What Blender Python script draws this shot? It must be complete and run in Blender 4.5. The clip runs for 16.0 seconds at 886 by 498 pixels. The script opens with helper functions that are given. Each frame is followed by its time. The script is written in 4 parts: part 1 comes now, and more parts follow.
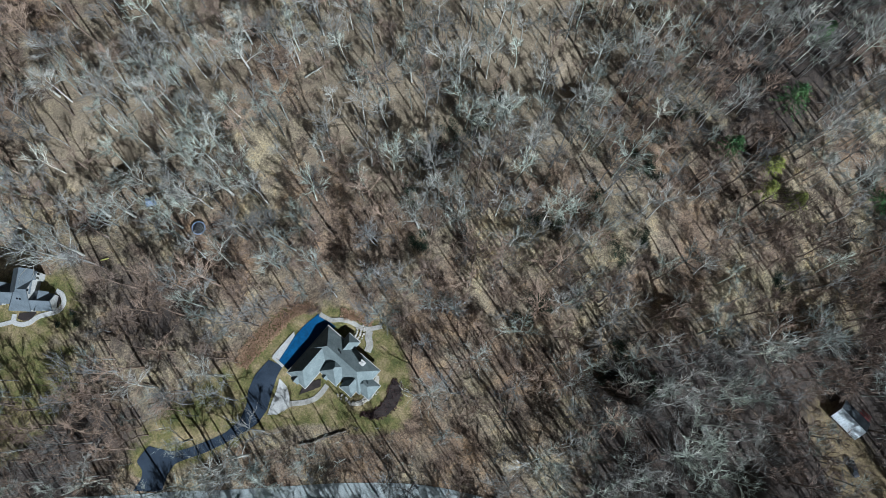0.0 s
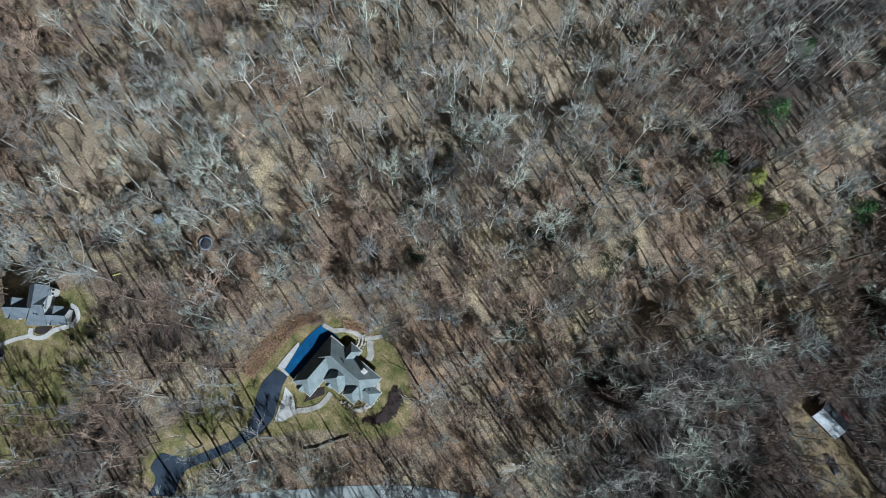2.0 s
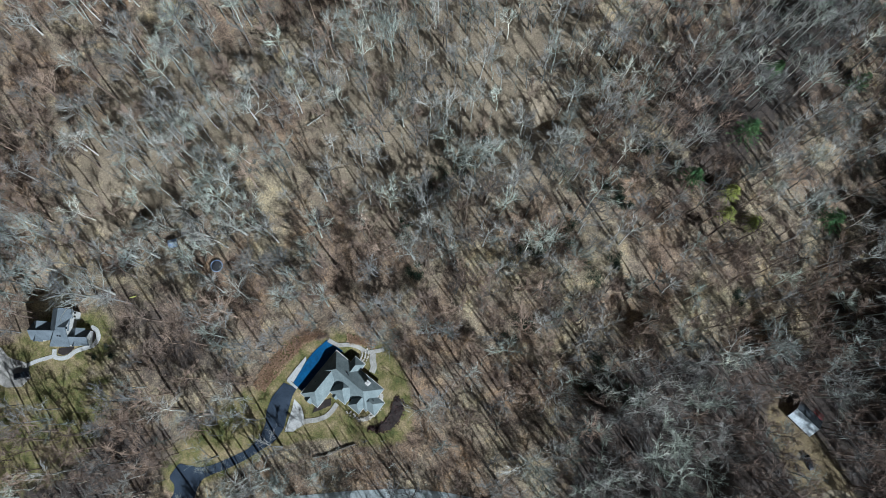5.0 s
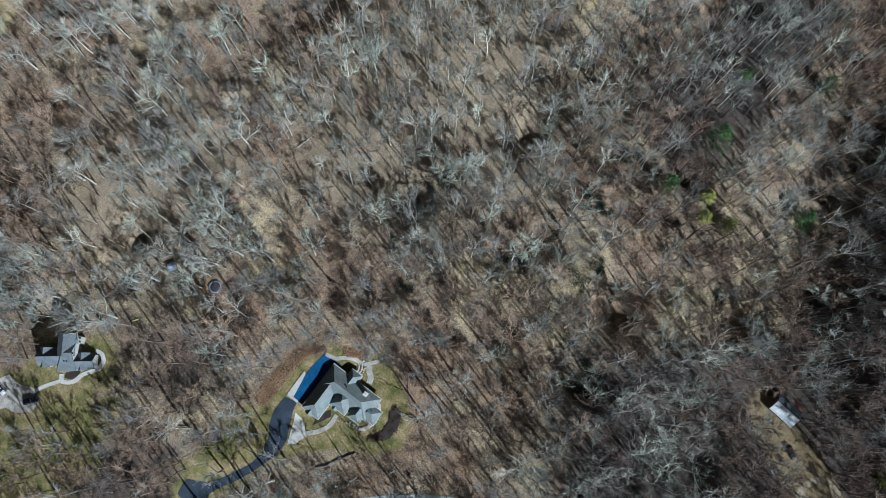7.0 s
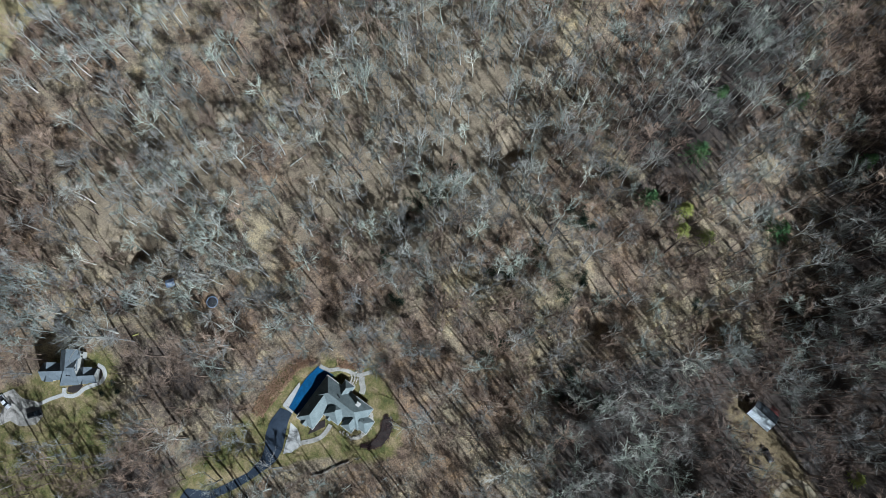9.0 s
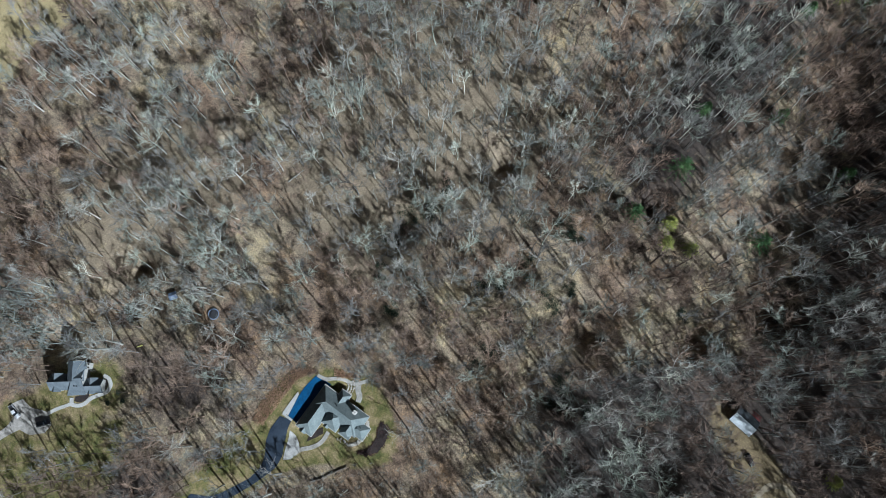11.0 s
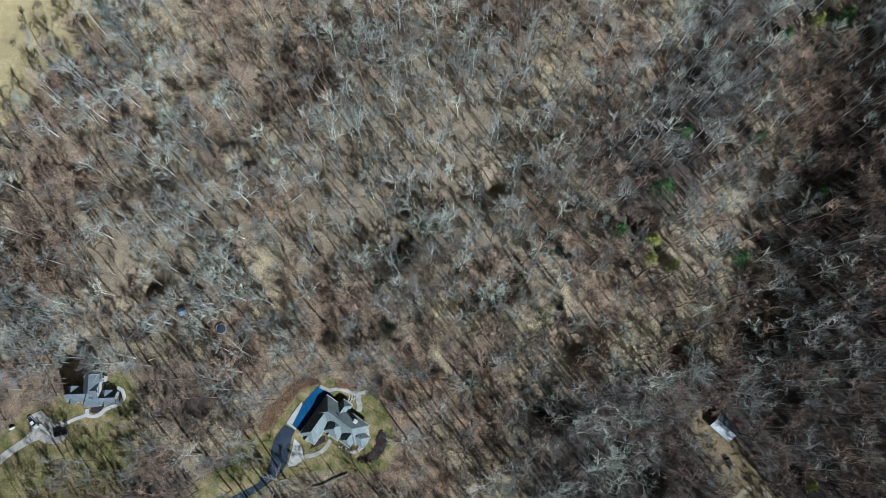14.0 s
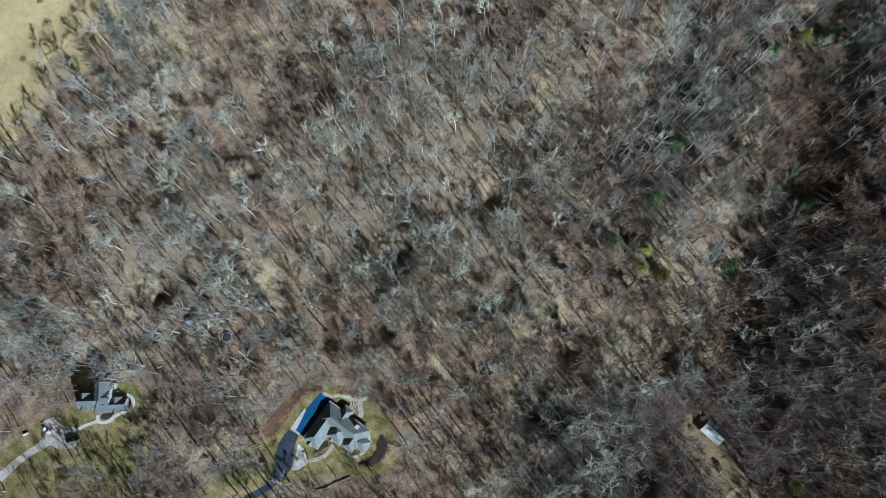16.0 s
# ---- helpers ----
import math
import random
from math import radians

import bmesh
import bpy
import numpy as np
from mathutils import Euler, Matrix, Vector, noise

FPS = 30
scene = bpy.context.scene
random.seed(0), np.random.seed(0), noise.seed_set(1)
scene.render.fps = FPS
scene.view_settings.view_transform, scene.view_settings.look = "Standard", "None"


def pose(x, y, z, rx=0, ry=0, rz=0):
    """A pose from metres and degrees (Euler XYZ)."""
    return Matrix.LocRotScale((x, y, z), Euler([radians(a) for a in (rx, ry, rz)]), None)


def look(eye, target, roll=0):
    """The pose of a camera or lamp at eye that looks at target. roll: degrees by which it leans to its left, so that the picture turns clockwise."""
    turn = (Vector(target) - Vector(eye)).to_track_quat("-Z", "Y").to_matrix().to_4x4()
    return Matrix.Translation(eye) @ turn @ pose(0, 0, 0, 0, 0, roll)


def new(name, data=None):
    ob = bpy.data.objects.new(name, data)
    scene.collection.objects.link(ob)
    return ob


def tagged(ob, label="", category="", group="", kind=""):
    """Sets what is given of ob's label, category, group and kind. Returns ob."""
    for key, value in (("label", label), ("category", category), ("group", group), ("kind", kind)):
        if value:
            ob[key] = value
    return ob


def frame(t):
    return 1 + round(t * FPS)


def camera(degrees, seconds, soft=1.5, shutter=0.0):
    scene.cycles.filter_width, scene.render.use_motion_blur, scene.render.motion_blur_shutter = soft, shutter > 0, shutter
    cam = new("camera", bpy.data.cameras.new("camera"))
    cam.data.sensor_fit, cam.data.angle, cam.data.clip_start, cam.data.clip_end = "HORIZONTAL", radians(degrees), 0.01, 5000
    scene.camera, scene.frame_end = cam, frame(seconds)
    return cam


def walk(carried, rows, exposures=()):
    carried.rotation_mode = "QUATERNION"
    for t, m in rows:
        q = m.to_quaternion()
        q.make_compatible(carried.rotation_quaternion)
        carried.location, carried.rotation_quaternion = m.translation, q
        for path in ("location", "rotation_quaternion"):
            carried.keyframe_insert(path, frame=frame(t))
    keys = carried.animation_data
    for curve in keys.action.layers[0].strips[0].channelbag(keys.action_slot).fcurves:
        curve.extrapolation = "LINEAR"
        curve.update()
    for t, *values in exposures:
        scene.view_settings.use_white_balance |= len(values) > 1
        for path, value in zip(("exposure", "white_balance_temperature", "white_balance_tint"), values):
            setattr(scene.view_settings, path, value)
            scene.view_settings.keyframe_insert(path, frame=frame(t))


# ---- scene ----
cam = camera(65.99, 16.0, soft=0.55)
walk(cam, [
    (0, pose(-1.13, -59.77, 200.67, 12.141, -0.083, 10.402)),
    (0.5, pose(-1.06, -59.26, 203.04, 12.140, -0.033, 10.130)),
    (1, pose(-0.98, -58.41, 205.48, 12.050, -0.004, 10.017)),
    (1.5, pose(-0.90, -57.65, 207.98, 11.970, 0.008, 9.943)),
    (2, pose(-0.82, -56.77, 210.58, 11.822, 0.020, 9.766)),
    (2.5, pose(-0.89, -56.45, 213.07, 11.813, 0.016, 9.323)),
    (3, pose(-0.78, -56.55, 215.57, 11.934, 0.057, 9.302)),
    (3.5, pose(-0.71, -56.57, 217.99, 12.065, 0.063, 9.317)),
    (4, pose(-0.64, -55.53, 220.87, 11.882, 0.120, 9.325)),
    (6.5, pose(0.47, -53.88, 232.32, 12.254, 0.121, 6.498)),
    (7, pose(0.96, -52.61, 235.11, 12.132, 0.114, 6.192)),
    (7.5, pose(1.70, -52.19, 237.49, 12.218, 0.092, 6.009)),
    (8, pose(2.25, -51.71, 239.84, 12.302, 0.042, 5.845)),
    (8.5, pose(2.80, -50.70, 242.39, 12.262, -0.024, 5.665)),
    (9, pose(3.45, -49.78, 244.88, 12.258, -0.075, 5.569)),
    (9.5, pose(4.08, -48.82, 247.35, 12.233, -0.083, 5.459)),
    (10, pose(4.73, -47.01, 250.06, 11.998, -0.058, 5.425)),
    (12.5, pose(5.94, -45.13, 262.00, 12.240, -0.132, 5.109)),
    (13, pose(6.30, -44.03, 264.82, 12.143, -0.080, 5.056)),
    (13.5, pose(6.48, -43.44, 267.28, 12.150, -0.087, 5.044)),
    (14, pose(6.80, -42.80, 269.86, 12.167, -0.065, 5.004)),
    (14.5, pose(7.13, -42.09, 272.42, 12.165, -0.044, 4.982)),
    (15, pose(7.25, -41.21, 274.87, 12.111, -0.044, 4.912)),
    (15.5, pose(7.26, -40.39, 277.28, 12.066, -0.059, 4.888)),
    (16, pose(7.17, -39.76, 279.73, 12.030, -0.048, 4.886)),
], exposures=[(0, 0.66, 5290, 5.0), (16, 0.66, 5290, 5.0)])

# ---- light ----
SUN_AZ = math.atan2(-0.724, 0.69)      # the sun stands to the south-east
SUN_EL = radians(36)
sun_way = Vector((math.cos(SUN_AZ) * math.cos(SUN_EL), math.sin(SUN_AZ) * math.cos(SUN_EL), math.sin(SUN_EL)))
world = bpy.data.worlds.new("sky")
world.use_nodes = True
scene.world = world
sky = world.node_tree.nodes.new("ShaderNodeTexSky")
sky.sky_type, sky.sun_disc = "NISHITA", False
sky.sun_elevation, sky.sun_rotation = SUN_EL, math.pi / 2 - SUN_AZ
back = world.node_tree.nodes["Background"]
back.inputs["Strength"].default_value = 0.003
world.node_tree.links.new(sky.outputs["Color"], back.inputs["Color"])
sun = new("sun", bpy.data.lights.new("sun", "SUN"))
sun.data.energy, sun.data.angle, sun.data.color = 5.0, radians(0.5), (1.0, 0.96, 0.90)
sun.matrix_world = look(sun_way * 400, (0, 0, 0))


# ---- materials ----
def material(name, rough=0.8, metal=0.0):
    m = bpy.data.materials.new(name)
    m.use_nodes = True
    b = m.node_tree.nodes["Principled BSDF"]
    b.inputs["Roughness"].default_value, b.inputs["Metallic"].default_value = rough, metal
    b.inputs["Specular IOR Level"].default_value = 0.3
    return m, m.node_tree, b


def ramp(nt, source, stops):
    r = nt.nodes.new("ShaderNodeValToRGB")
    while len(r.color_ramp.elements) < len(stops):
        r.color_ramp.elements.new(0.5)
    for e, (at, c) in zip(r.color_ramp.elements, stops):
        e.position, e.color = at, (*c, 1)
    nt.links.new(source, r.inputs["Fac"])
    return r.outputs["Color"]


def noise_at(nt, scale, detail=4, rough=0.6, stretch=None):
    geo = nt.nodes.new("ShaderNodeNewGeometry")
    n = nt.nodes.new("ShaderNodeTexNoise")
    n.inputs["Scale"].default_value, n.inputs["Detail"].default_value, n.inputs["Roughness"].default_value = scale, detail, rough
    src = geo.outputs["Position"]
    if stretch:
        mp = nt.nodes.new("ShaderNodeMapping")
        mp.inputs["Scale"].default_value = stretch
        nt.links.new(src, mp.inputs["Vector"])
        src = mp.outputs["Vector"]
    nt.links.new(src, n.inputs["Vector"])
    return n.outputs["Fac"]


def mix(nt, fac, a, b, mode="MIX"):
    n = nt.nodes.new("ShaderNodeMix")
    n.data_type, n.blend_type = "RGBA", mode
    for sock, v in ((n.inputs[0], fac), (n.inputs[6], a), (n.inputs[7], b)):
        if isinstance(v, (int, float)):
            sock.default_value = v
        elif isinstance(v, tuple):
            sock.default_value = (*v, 1)
        else:
            nt.links.new(v, sock)
    return n.outputs[2]


def bump(nt, b, source, strength, distance):
    n = nt.nodes.new("ShaderNodeBump")
    n.inputs["Strength"].default_value, n.inputs["Distance"].default_value = strength, distance
    nt.links.new(source, n.inputs["Height"])
    nt.links.new(n.outputs["Normal"], b.inputs["Normal"])


def surface(name, dark, light, big=0.3, fine=3.0, rough=0.8, relief=0.0, metal=0.0, random_tint=0.0, tree=False):
    """A two-scale blend between two colours."""
    m, nt, b = material(name, rough, metal)
    coarse = ramp(nt, noise_at(nt, big), [(0.32, dark), (0.68, light)])
    grain = ramp(nt, noise_at(nt, fine, 3), [(0.3, (0.62, 0.62, 0.62)), (0.7, (1.25, 1.25, 1.25))])
    c = mix(nt, 0.7, coarse, grain, "MULTIPLY")
    if random_tint:
        info = nt.nodes.new("ShaderNodeObjectInfo")
        c = mix(nt, random_tint, c, ramp(nt, info.outputs["Random"], [(0, (0.55, 0.55, 0.55)), (1, (1.4, 1.35, 1.25))]), "MULTIPLY")
    if tree:
        at = nt.nodes.new("ShaderNodeAttribute")
        at.attribute_name = "tone"
        c = mix(nt, 1.0, c, ramp(nt, at.outputs["Fac"], [(0, (1, 1, 1)), (0.02, (0.36, 0.35, 0.35)), (0.5, (0.92, 0.91, 0.89)), (1, (1.7, 1.68, 1.6))]), "MULTIPLY")
    nt.links.new(c, b.inputs["Base Color"])
    if relief:
        bump(nt, b, noise_at(nt, fine, 3), 0.6, relief)
    return m


def ground_material():
    m, nt, b = material("leaf_litter", 0.95)
    litter = ramp(nt, noise_at(nt, 0.035, 5, 0.65), [(0.3, (0.0966, 0.0725, 0.054)), (0.43, (0.179, 0.131, 0.0937)), (0.52, (0.187, 0.154, 0.114)), (0.62, (0.295, 0.252, 0.17))])
    tint = ramp(nt, noise_at(nt, 0.16, 5, 0.8), [(0.36, (0.34, 0.31, 0.31)), (0.47, (0.9, 0.88, 0.88)), (0.56, (1.2, 1.17, 1.12)), (0.66, (1.6, 1.45, 1.2))])
    leaf = ramp(nt, noise_at(nt, 2.0, 5, 0.85), [(0.38, (0.45, 0.43, 0.42)), (0.5, (0.98, 0.97, 0.96)), (0.62, (1.7, 1.66, 1.56))])
    c = mix(nt, 1.0, mix(nt, 1.0, litter, tint, "MULTIPLY"), leaf, "MULTIPLY")
    # first cover: tan litter, made paler to carry the sun on the slope
    covers = [("sunny_litter", [(0.3, (0.152, 0.121, 0.087)), (0.7, (0.285, 0.232, 0.162))]),
              # dark litter colour that has the shade of the woods painted in
              ("shady_litter", [(0.3, (0.036, 0.030, 0.027)), (0.7, (0.090, 0.072, 0.061))]),
              ("straw", [(0.3, (0.324, 0.263, 0.137)), (0.7, (0.446, 0.371, 0.205))]),
              ("turf", [(0.34, (0.075, 0.085, 0.026)), (0.46, (0.135, 0.125, 0.045)), (0.56, (0.2, 0.165, 0.08)), (0.68, (0.29, 0.225, 0.13))]),
              ("dirt", [(0.3, (0.135, 0.104, 0.058)), (0.7, (0.25, 0.195, 0.112))])]
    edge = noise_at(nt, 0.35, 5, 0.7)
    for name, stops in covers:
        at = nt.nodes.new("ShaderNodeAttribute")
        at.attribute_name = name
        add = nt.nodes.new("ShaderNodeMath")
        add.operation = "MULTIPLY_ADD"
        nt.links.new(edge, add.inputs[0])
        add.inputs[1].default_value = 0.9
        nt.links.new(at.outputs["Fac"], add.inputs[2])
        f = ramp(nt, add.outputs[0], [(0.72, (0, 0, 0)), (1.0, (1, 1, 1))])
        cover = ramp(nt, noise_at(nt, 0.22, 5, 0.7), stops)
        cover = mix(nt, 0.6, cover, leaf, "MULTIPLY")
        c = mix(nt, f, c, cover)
    nt.links.new(c, b.inputs["Base Color"])
    bump(nt, b, noise_at(nt, 1.6, 6, 0.8), 1.0, 0.45)
    return m


MAT = {
    "ground": ground_material(),
    "asphalt": surface("asphalt", (0.0141, 0.0229, 0.0385), (0.0252, 0.037, 0.0562), 0.25, 4.0, 0.75, 0.01),
    "road": surface("road_asphalt", (0.226, 0.252, 0.252), (0.315, 0.34, 0.334), 0.2, 3.0, 0.85, 0.01),
    "concrete": surface("concrete", (0.327, 0.32, 0.302), (0.44, 0.434, 0.415), 0.4, 4.0, 0.85, 0.01),
    "path": surface("path_pavers", (0.239, 0.226, 0.201), (0.34, 0.327, 0.295), 0.5, 3.0, 0.9, 0.02),
    "gravel": surface("gravel", (0.277, 0.258, 0.233), (0.39, 0.365, 0.334), 0.3, 2.5, 0.95, 0.04),
    "court": surface("blue_court", (0.00666, 0.0503, 0.127), (0.0104, 0.074, 0.181), 0.15, 1.2, 0.45),
    "mulch": surface("mulch", (0.0178, 0.0141, 0.0133), (0.0407, 0.0311, 0.0281), 0.5, 3.5, 0.95, 0.08),
    "brush": surface("dry_brush", (0.311, 0.196, 0.122), (0.503, 0.348, 0.229), 0.25, 2.0, 0.95, 0.1),
    "shingle": surface("grey_shingle", (0.122, 0.147, 0.148), (0.174, 0.206, 0.207), 0.5, 5.0, 0.9, 0.015),
    "slate_shingle": surface("slate_shingle", (0.082, 0.098, 0.112), (0.122, 0.142, 0.158), 0.5, 5.0, 0.9, 0.015),
    "fascia": surface("white_trim", (0.428, 0.415, 0.39), (0.503, 0.491, 0.471), 0.4, 3.0, 0.6),
    "siding": surface("pale_siding", (0.377, 0.377, 0.358), (0.453, 0.453, 0.434), 0.3, 2.0, 0.7),
    "stonewall": surface("tan_masonry", (0.151, 0.126, 0.101), (0.239, 0.208, 0.17), 0.8, 3.0, 0.9, 0.02),
    "twiggy": surface("dark_twigs", (0.065, 0.036, 0.034), (0.13, 0.075, 0.07), 0.5, 3.0, 0.95),
    "rock": surface("limestone", (0.296, 0.274, 0.237), (0.488, 0.459, 0.407), 0.6, 3.0, 0.9, 0.03),
    "metal": surface("galvanised_sheet", (0.429, 0.468, 0.491), (0.577, 0.616, 0.64), 0.35, 2.0, 0.5, 0.0, 0.1),
    "rust": surface("weathered_planks", (0.0624, 0.0468, 0.039), (0.133, 0.109, 0.0936), 0.5, 3.0, 0.9, 0.02),
    "dark_sheeting": surface("dark_sheet", (0.039, 0.0468, 0.0546), (0.078, 0.0897, 0.101), 0.5, 2.5, 0.7),
    "soil": surface("bare_soil", (0.211, 0.172, 0.117), (0.328, 0.277, 0.195), 0.4, 2.5, 0.95, 0.04),
    "dark": surface("dark_paint", (0.010, 0.011, 0.014), (0.018, 0.019, 0.024), 0.5, 3.0, 0.3),
    "silver": surface("silver_paint", (0.5, 0.51, 0.53), (0.62, 0.63, 0.65), 0.5, 3.0, 0.35),
    "tyre": surface("rubber", (0.015, 0.015, 0.015), (0.025, 0.025, 0.025), 1.0, 6.0, 0.85),
    "red": surface("red_paint", (0.10, 0.016, 0.016), (0.17, 0.03, 0.028), 0.6, 3.0, 0.6),
    "yellow": surface("yellow_plastic", (0.34, 0.33, 0.09), (0.46, 0.44, 0.14), 0.6, 3.0, 0.5),
    "canvas": surface("blue_grey_canvas", (0.13, 0.17, 0.25), (0.20, 0.25, 0.34), 0.8, 4.0, 0.85),
    "mesh": surface("black_mat", (0.02, 0.021, 0.025), (0.035, 0.036, 0.04), 0.8, 4.0, 0.8),
    "bark_grey": surface("bark_grey", (0.131, 0.132, 0.129), (0.304, 0.307, 0.295), 0.07, 1.5, 0.9, 0, 0, 0.35, True),
    "bark_brown": surface("bark_brown", (0.106, 0.0782, 0.0618), (0.245, 0.187, 0.15), 0.07, 1.5, 0.9, 0, 0, 0.35, True),
    "bark_pale": surface("bark_pale", (0.28, 0.279, 0.251), (0.438, 0.434, 0.391), 0.09, 0.8, 0.85, 0, 0, 0.25, True),
    "bark_lichen": surface("bark_lichen", (0.152, 0.171, 0.155), (0.328, 0.353, 0.319), 0.08, 1.2, 0.9, 0, 0, 0.3, True),
    "twig_grey": surface("twig_grey", (0.131, 0.13, 0.129), (0.268, 0.264, 0.254), 0.07, 1.5, 0.9, 0, 0, 0.3, True),
    "twig_brown": surface("twig_brown", (0.123, 0.0906, 0.0736), (0.251, 0.187, 0.15), 0.07, 1.5, 0.9, 0, 0, 0.3, True),
    "needle": surface("pine_needles", (0.050, 0.115, 0.045), (0.105, 0.19, 0.062), 0.3, 2.0, 0.8),
    "needle_yellow": surface("yellow_green_needles", (0.18, 0.21, 0.045), (0.32, 0.33, 0.080), 0.3, 2.0, 0.8),
    "shrub": surface("dark_evergreen", (0.020, 0.034, 0.020), (0.045, 0.062, 0.034), 0.5, 2.0, 0.85),
}
MAT["glass"], _nt, _b = material("window_glass", 0.08)
_b.inputs["Base Color"].default_value = (0.02, 0.025, 0.03, 1)
_b.inputs["Specular IOR Level"].default_value = 0.6


# ---- mesh helpers ----
def link(name, mesh, mat, parent=None, label=""):
    ob = new(name, mesh)
    if mat and not mesh.materials:
        mesh.materials.append(MAT[mat])
    if parent:
        ob.parent = parent
    if label:
        tagged(ob, label)
    return ob


def part(name, bm, mat, parent=None, label=""):
    mesh = bpy.data.meshes.new(name)
    bmesh.ops.recalc_face_normals(bm, faces=bm.faces)
    bm.to_mesh(mesh)
    bm.free()
    return link(name, mesh, mat, parent, label)


def holder(name, m, label, category, group="", kind=""):
    ob = new(name)
    ob.matrix_world = m
    return tagged(ob, label, category, group, kind)


def raw_mesh(name, verts, tris):
    mesh = bpy.data.meshes.new(name)
    n = len(tris)
    mesh.vertices.add(len(verts))
    mesh.vertices.foreach_set("co", np.ascontiguousarray(verts, np.float32).ravel())
    mesh.loops.add(3 * n)
    mesh.loops.foreach_set("vertex_index", np.ascontiguousarray(tris, np.int32).ravel())
    mesh.polygons.add(n)
    mesh.polygons.foreach_set("loop_start", np.arange(0, 3 * n, 3, dtype=np.int32))
    mesh.update(calc_edges=True)
    return mesh


def box(bm, x0, x1, y0, y1, z0, z1):
    v = [bm.verts.new((x, y, z)) for z in (z0, z1) for x, y in ((x0, y0), (x1, y0), (x1, y1), (x0, y1))]
    for f in ((3, 2, 1, 0), (4, 5, 6, 7), (0, 1, 5, 4), (1, 2, 6, 5), (2, 3, 7, 6), (3, 0, 4, 7)):
        bm.faces.new([v[i] for i in f])
    return v


def inside(x, y, poly):
    x, y = np.asarray(x, float), np.asarray(y, float)
    hit = np.zeros(x.shape, bool)
    for (x0, y0), (x1, y1) in zip(poly, poly[1:] + poly[:1]):
        if y0 != y1:
            hit ^= ((y0 > y) != (y1 > y)) & (x < (x1 - x0) * (y - y0) / (y1 - y0) + x0)
    return hit


def soft_inside(x, y, poly, reach):
    total = inside(x, y, poly).astype(float)
    for k in range(12):
        a, r = k * 2.4, reach * (0.45 if k % 2 else 1.0)
        total += inside(x + r * math.cos(a), y + r * math.sin(a), poly)
    return total / 13


# ---- the lie of the land ----
HOUSE = (-33.9, -55.3)
COTTAGE = (-126.3, -53.2)
SHED = (117.5, -45.0)
CREEK_Y = [-120, -63, -46, -30, -16, 3, 28, 56, 89, 120, 200]
CREEK_X = [190, 158, 142, 131, 126, 135, 141, 149, 162, 173, 200]
HOLLOW = [(150, 230), (135, 180), (96, 96), (87, 77), (63, 59), (46, 52)]

# pits added to the land so that their steep walls darken chosen patches
PITS = [(-17.5, 14.9, 9, 6.5), (43.5, -43.4, 5.5, 6.5), (37, -41, 4.5, 5), (50, -45.5, 4.5, 5), (88.4, -63.6, 7, 8), (73.9, 90, 6, 9), (-84.9, 43.8, 8, 4.8), (-63.2, 91.4, 8, 8), (100.4, -16.1, 8, 6.5), (76.2, -53.9, 8, 7), (-114.2, -9.3, 9, 5.5), (-117.5, -24.4, 8, 5.5), (29, 4.2, 7, 7.5), (81, 33.2, 7, 5), (129.4, -4.3, 6, 9), (21.2, 45.1, 6, 7), (56.8, -17.6, 6, 8)]


def line_distance(x, y, pts):
    """Distance to a broken line, positive on its right-hand, south-eastern side."""
    best, side = np.full(np.shape(x), 1e9), np.zeros(np.shape(x))
    for (x0, y0), (x1, y1) in zip(pts, pts[1:]):
        dx, dy = x1 - x0, y1 - y0
        u = np.clip(((x - x0) * dx + (y - y0) * dy) / (dx * dx + dy * dy), 0, 1)
        ex, ey = x - x0 - u * dx, y - y0 - u * dy
        d = np.hypot(ex, ey)
        side = np.where(d < best, np.sign(dx * ey - dy * ex), side)
        best = np.minimum(best, d)
    return best * side


def pad(z, x, y, centre, r0, r1, level):
    d = np.hypot(x - centre[0], y - centre[1])
    u = np.clip((d - r0) / (r1 - r0), 0, 1)
    u = u * u * (3 - 2 * u)
    return level + (z - level) * u


def ground_z(x, y):
    x, y = np.asarray(x, float), np.asarray(y, float)
    xc, yc = np.clip(x, -400, 400), np.clip(y, -260, 320)
    z = 0.03 * (yc + 55)
    z = z + 2.2 / (1 + np.exp((xc + 100) / 9))
    for a, kx, ky, p in ((0.9, 0.06, 0.035, 0.4), (0.8, -0.045, 0.075, 1.9), (0.5, 0.13, 0.1, 2.6), (0.3, -0.2, 0.17, 0.3)):
        z = z + a * np.sin(kx * xc + ky * yc + p)
    d = xc - np.interp(yc, CREEK_Y, CREEK_X)
    z = z + np.where(d < 0, -9 * np.exp(-(d / 42) ** 2), -9 + 30 * (1 - np.exp(-np.maximum(d, 0) / 58)))
    h = line_distance(xc, yc, HOLLOW)
    z = z - (5.2 + 1.8 * np.sin(0.09 * xc)) * np.exp(-np.abs(h + 5 * np.sin(0.07 * xc + 0.05 * yc)) / np.where(h > 0, 10.0, 18.0))
    for px, py, deep, wide in PITS:
        z = z - 1.35 * deep * np.exp(-((xc - px) ** 2 + (yc - py) ** 2) / wide ** 2)
    z = pad(z, x, y, HOUSE, 22, 45, 0.0)
    # hump added under the court to shorten the shadow of the house on it
    u = np.clip((np.abs(line_distance(xc, yc, [(-51.5, -58.5), (-38.5, -43.5)])) - 4.5) / 5.5, 0, 1)
    z = z + 1.2 * (1 - u * u * (3 - 2 * u))
    z = pad(z, x, y, COTTAGE, 12, 26, 2.4)
    # hole added north-west of the cottage to darken the ground behind it
    z = z - 9 * np.exp(-((xc + 139) ** 2 + (yc + 37.5) ** 2) / 9.0 ** 2)
    z = pad(z, x, y, SHED, 9, 24, -6.8)
    return z


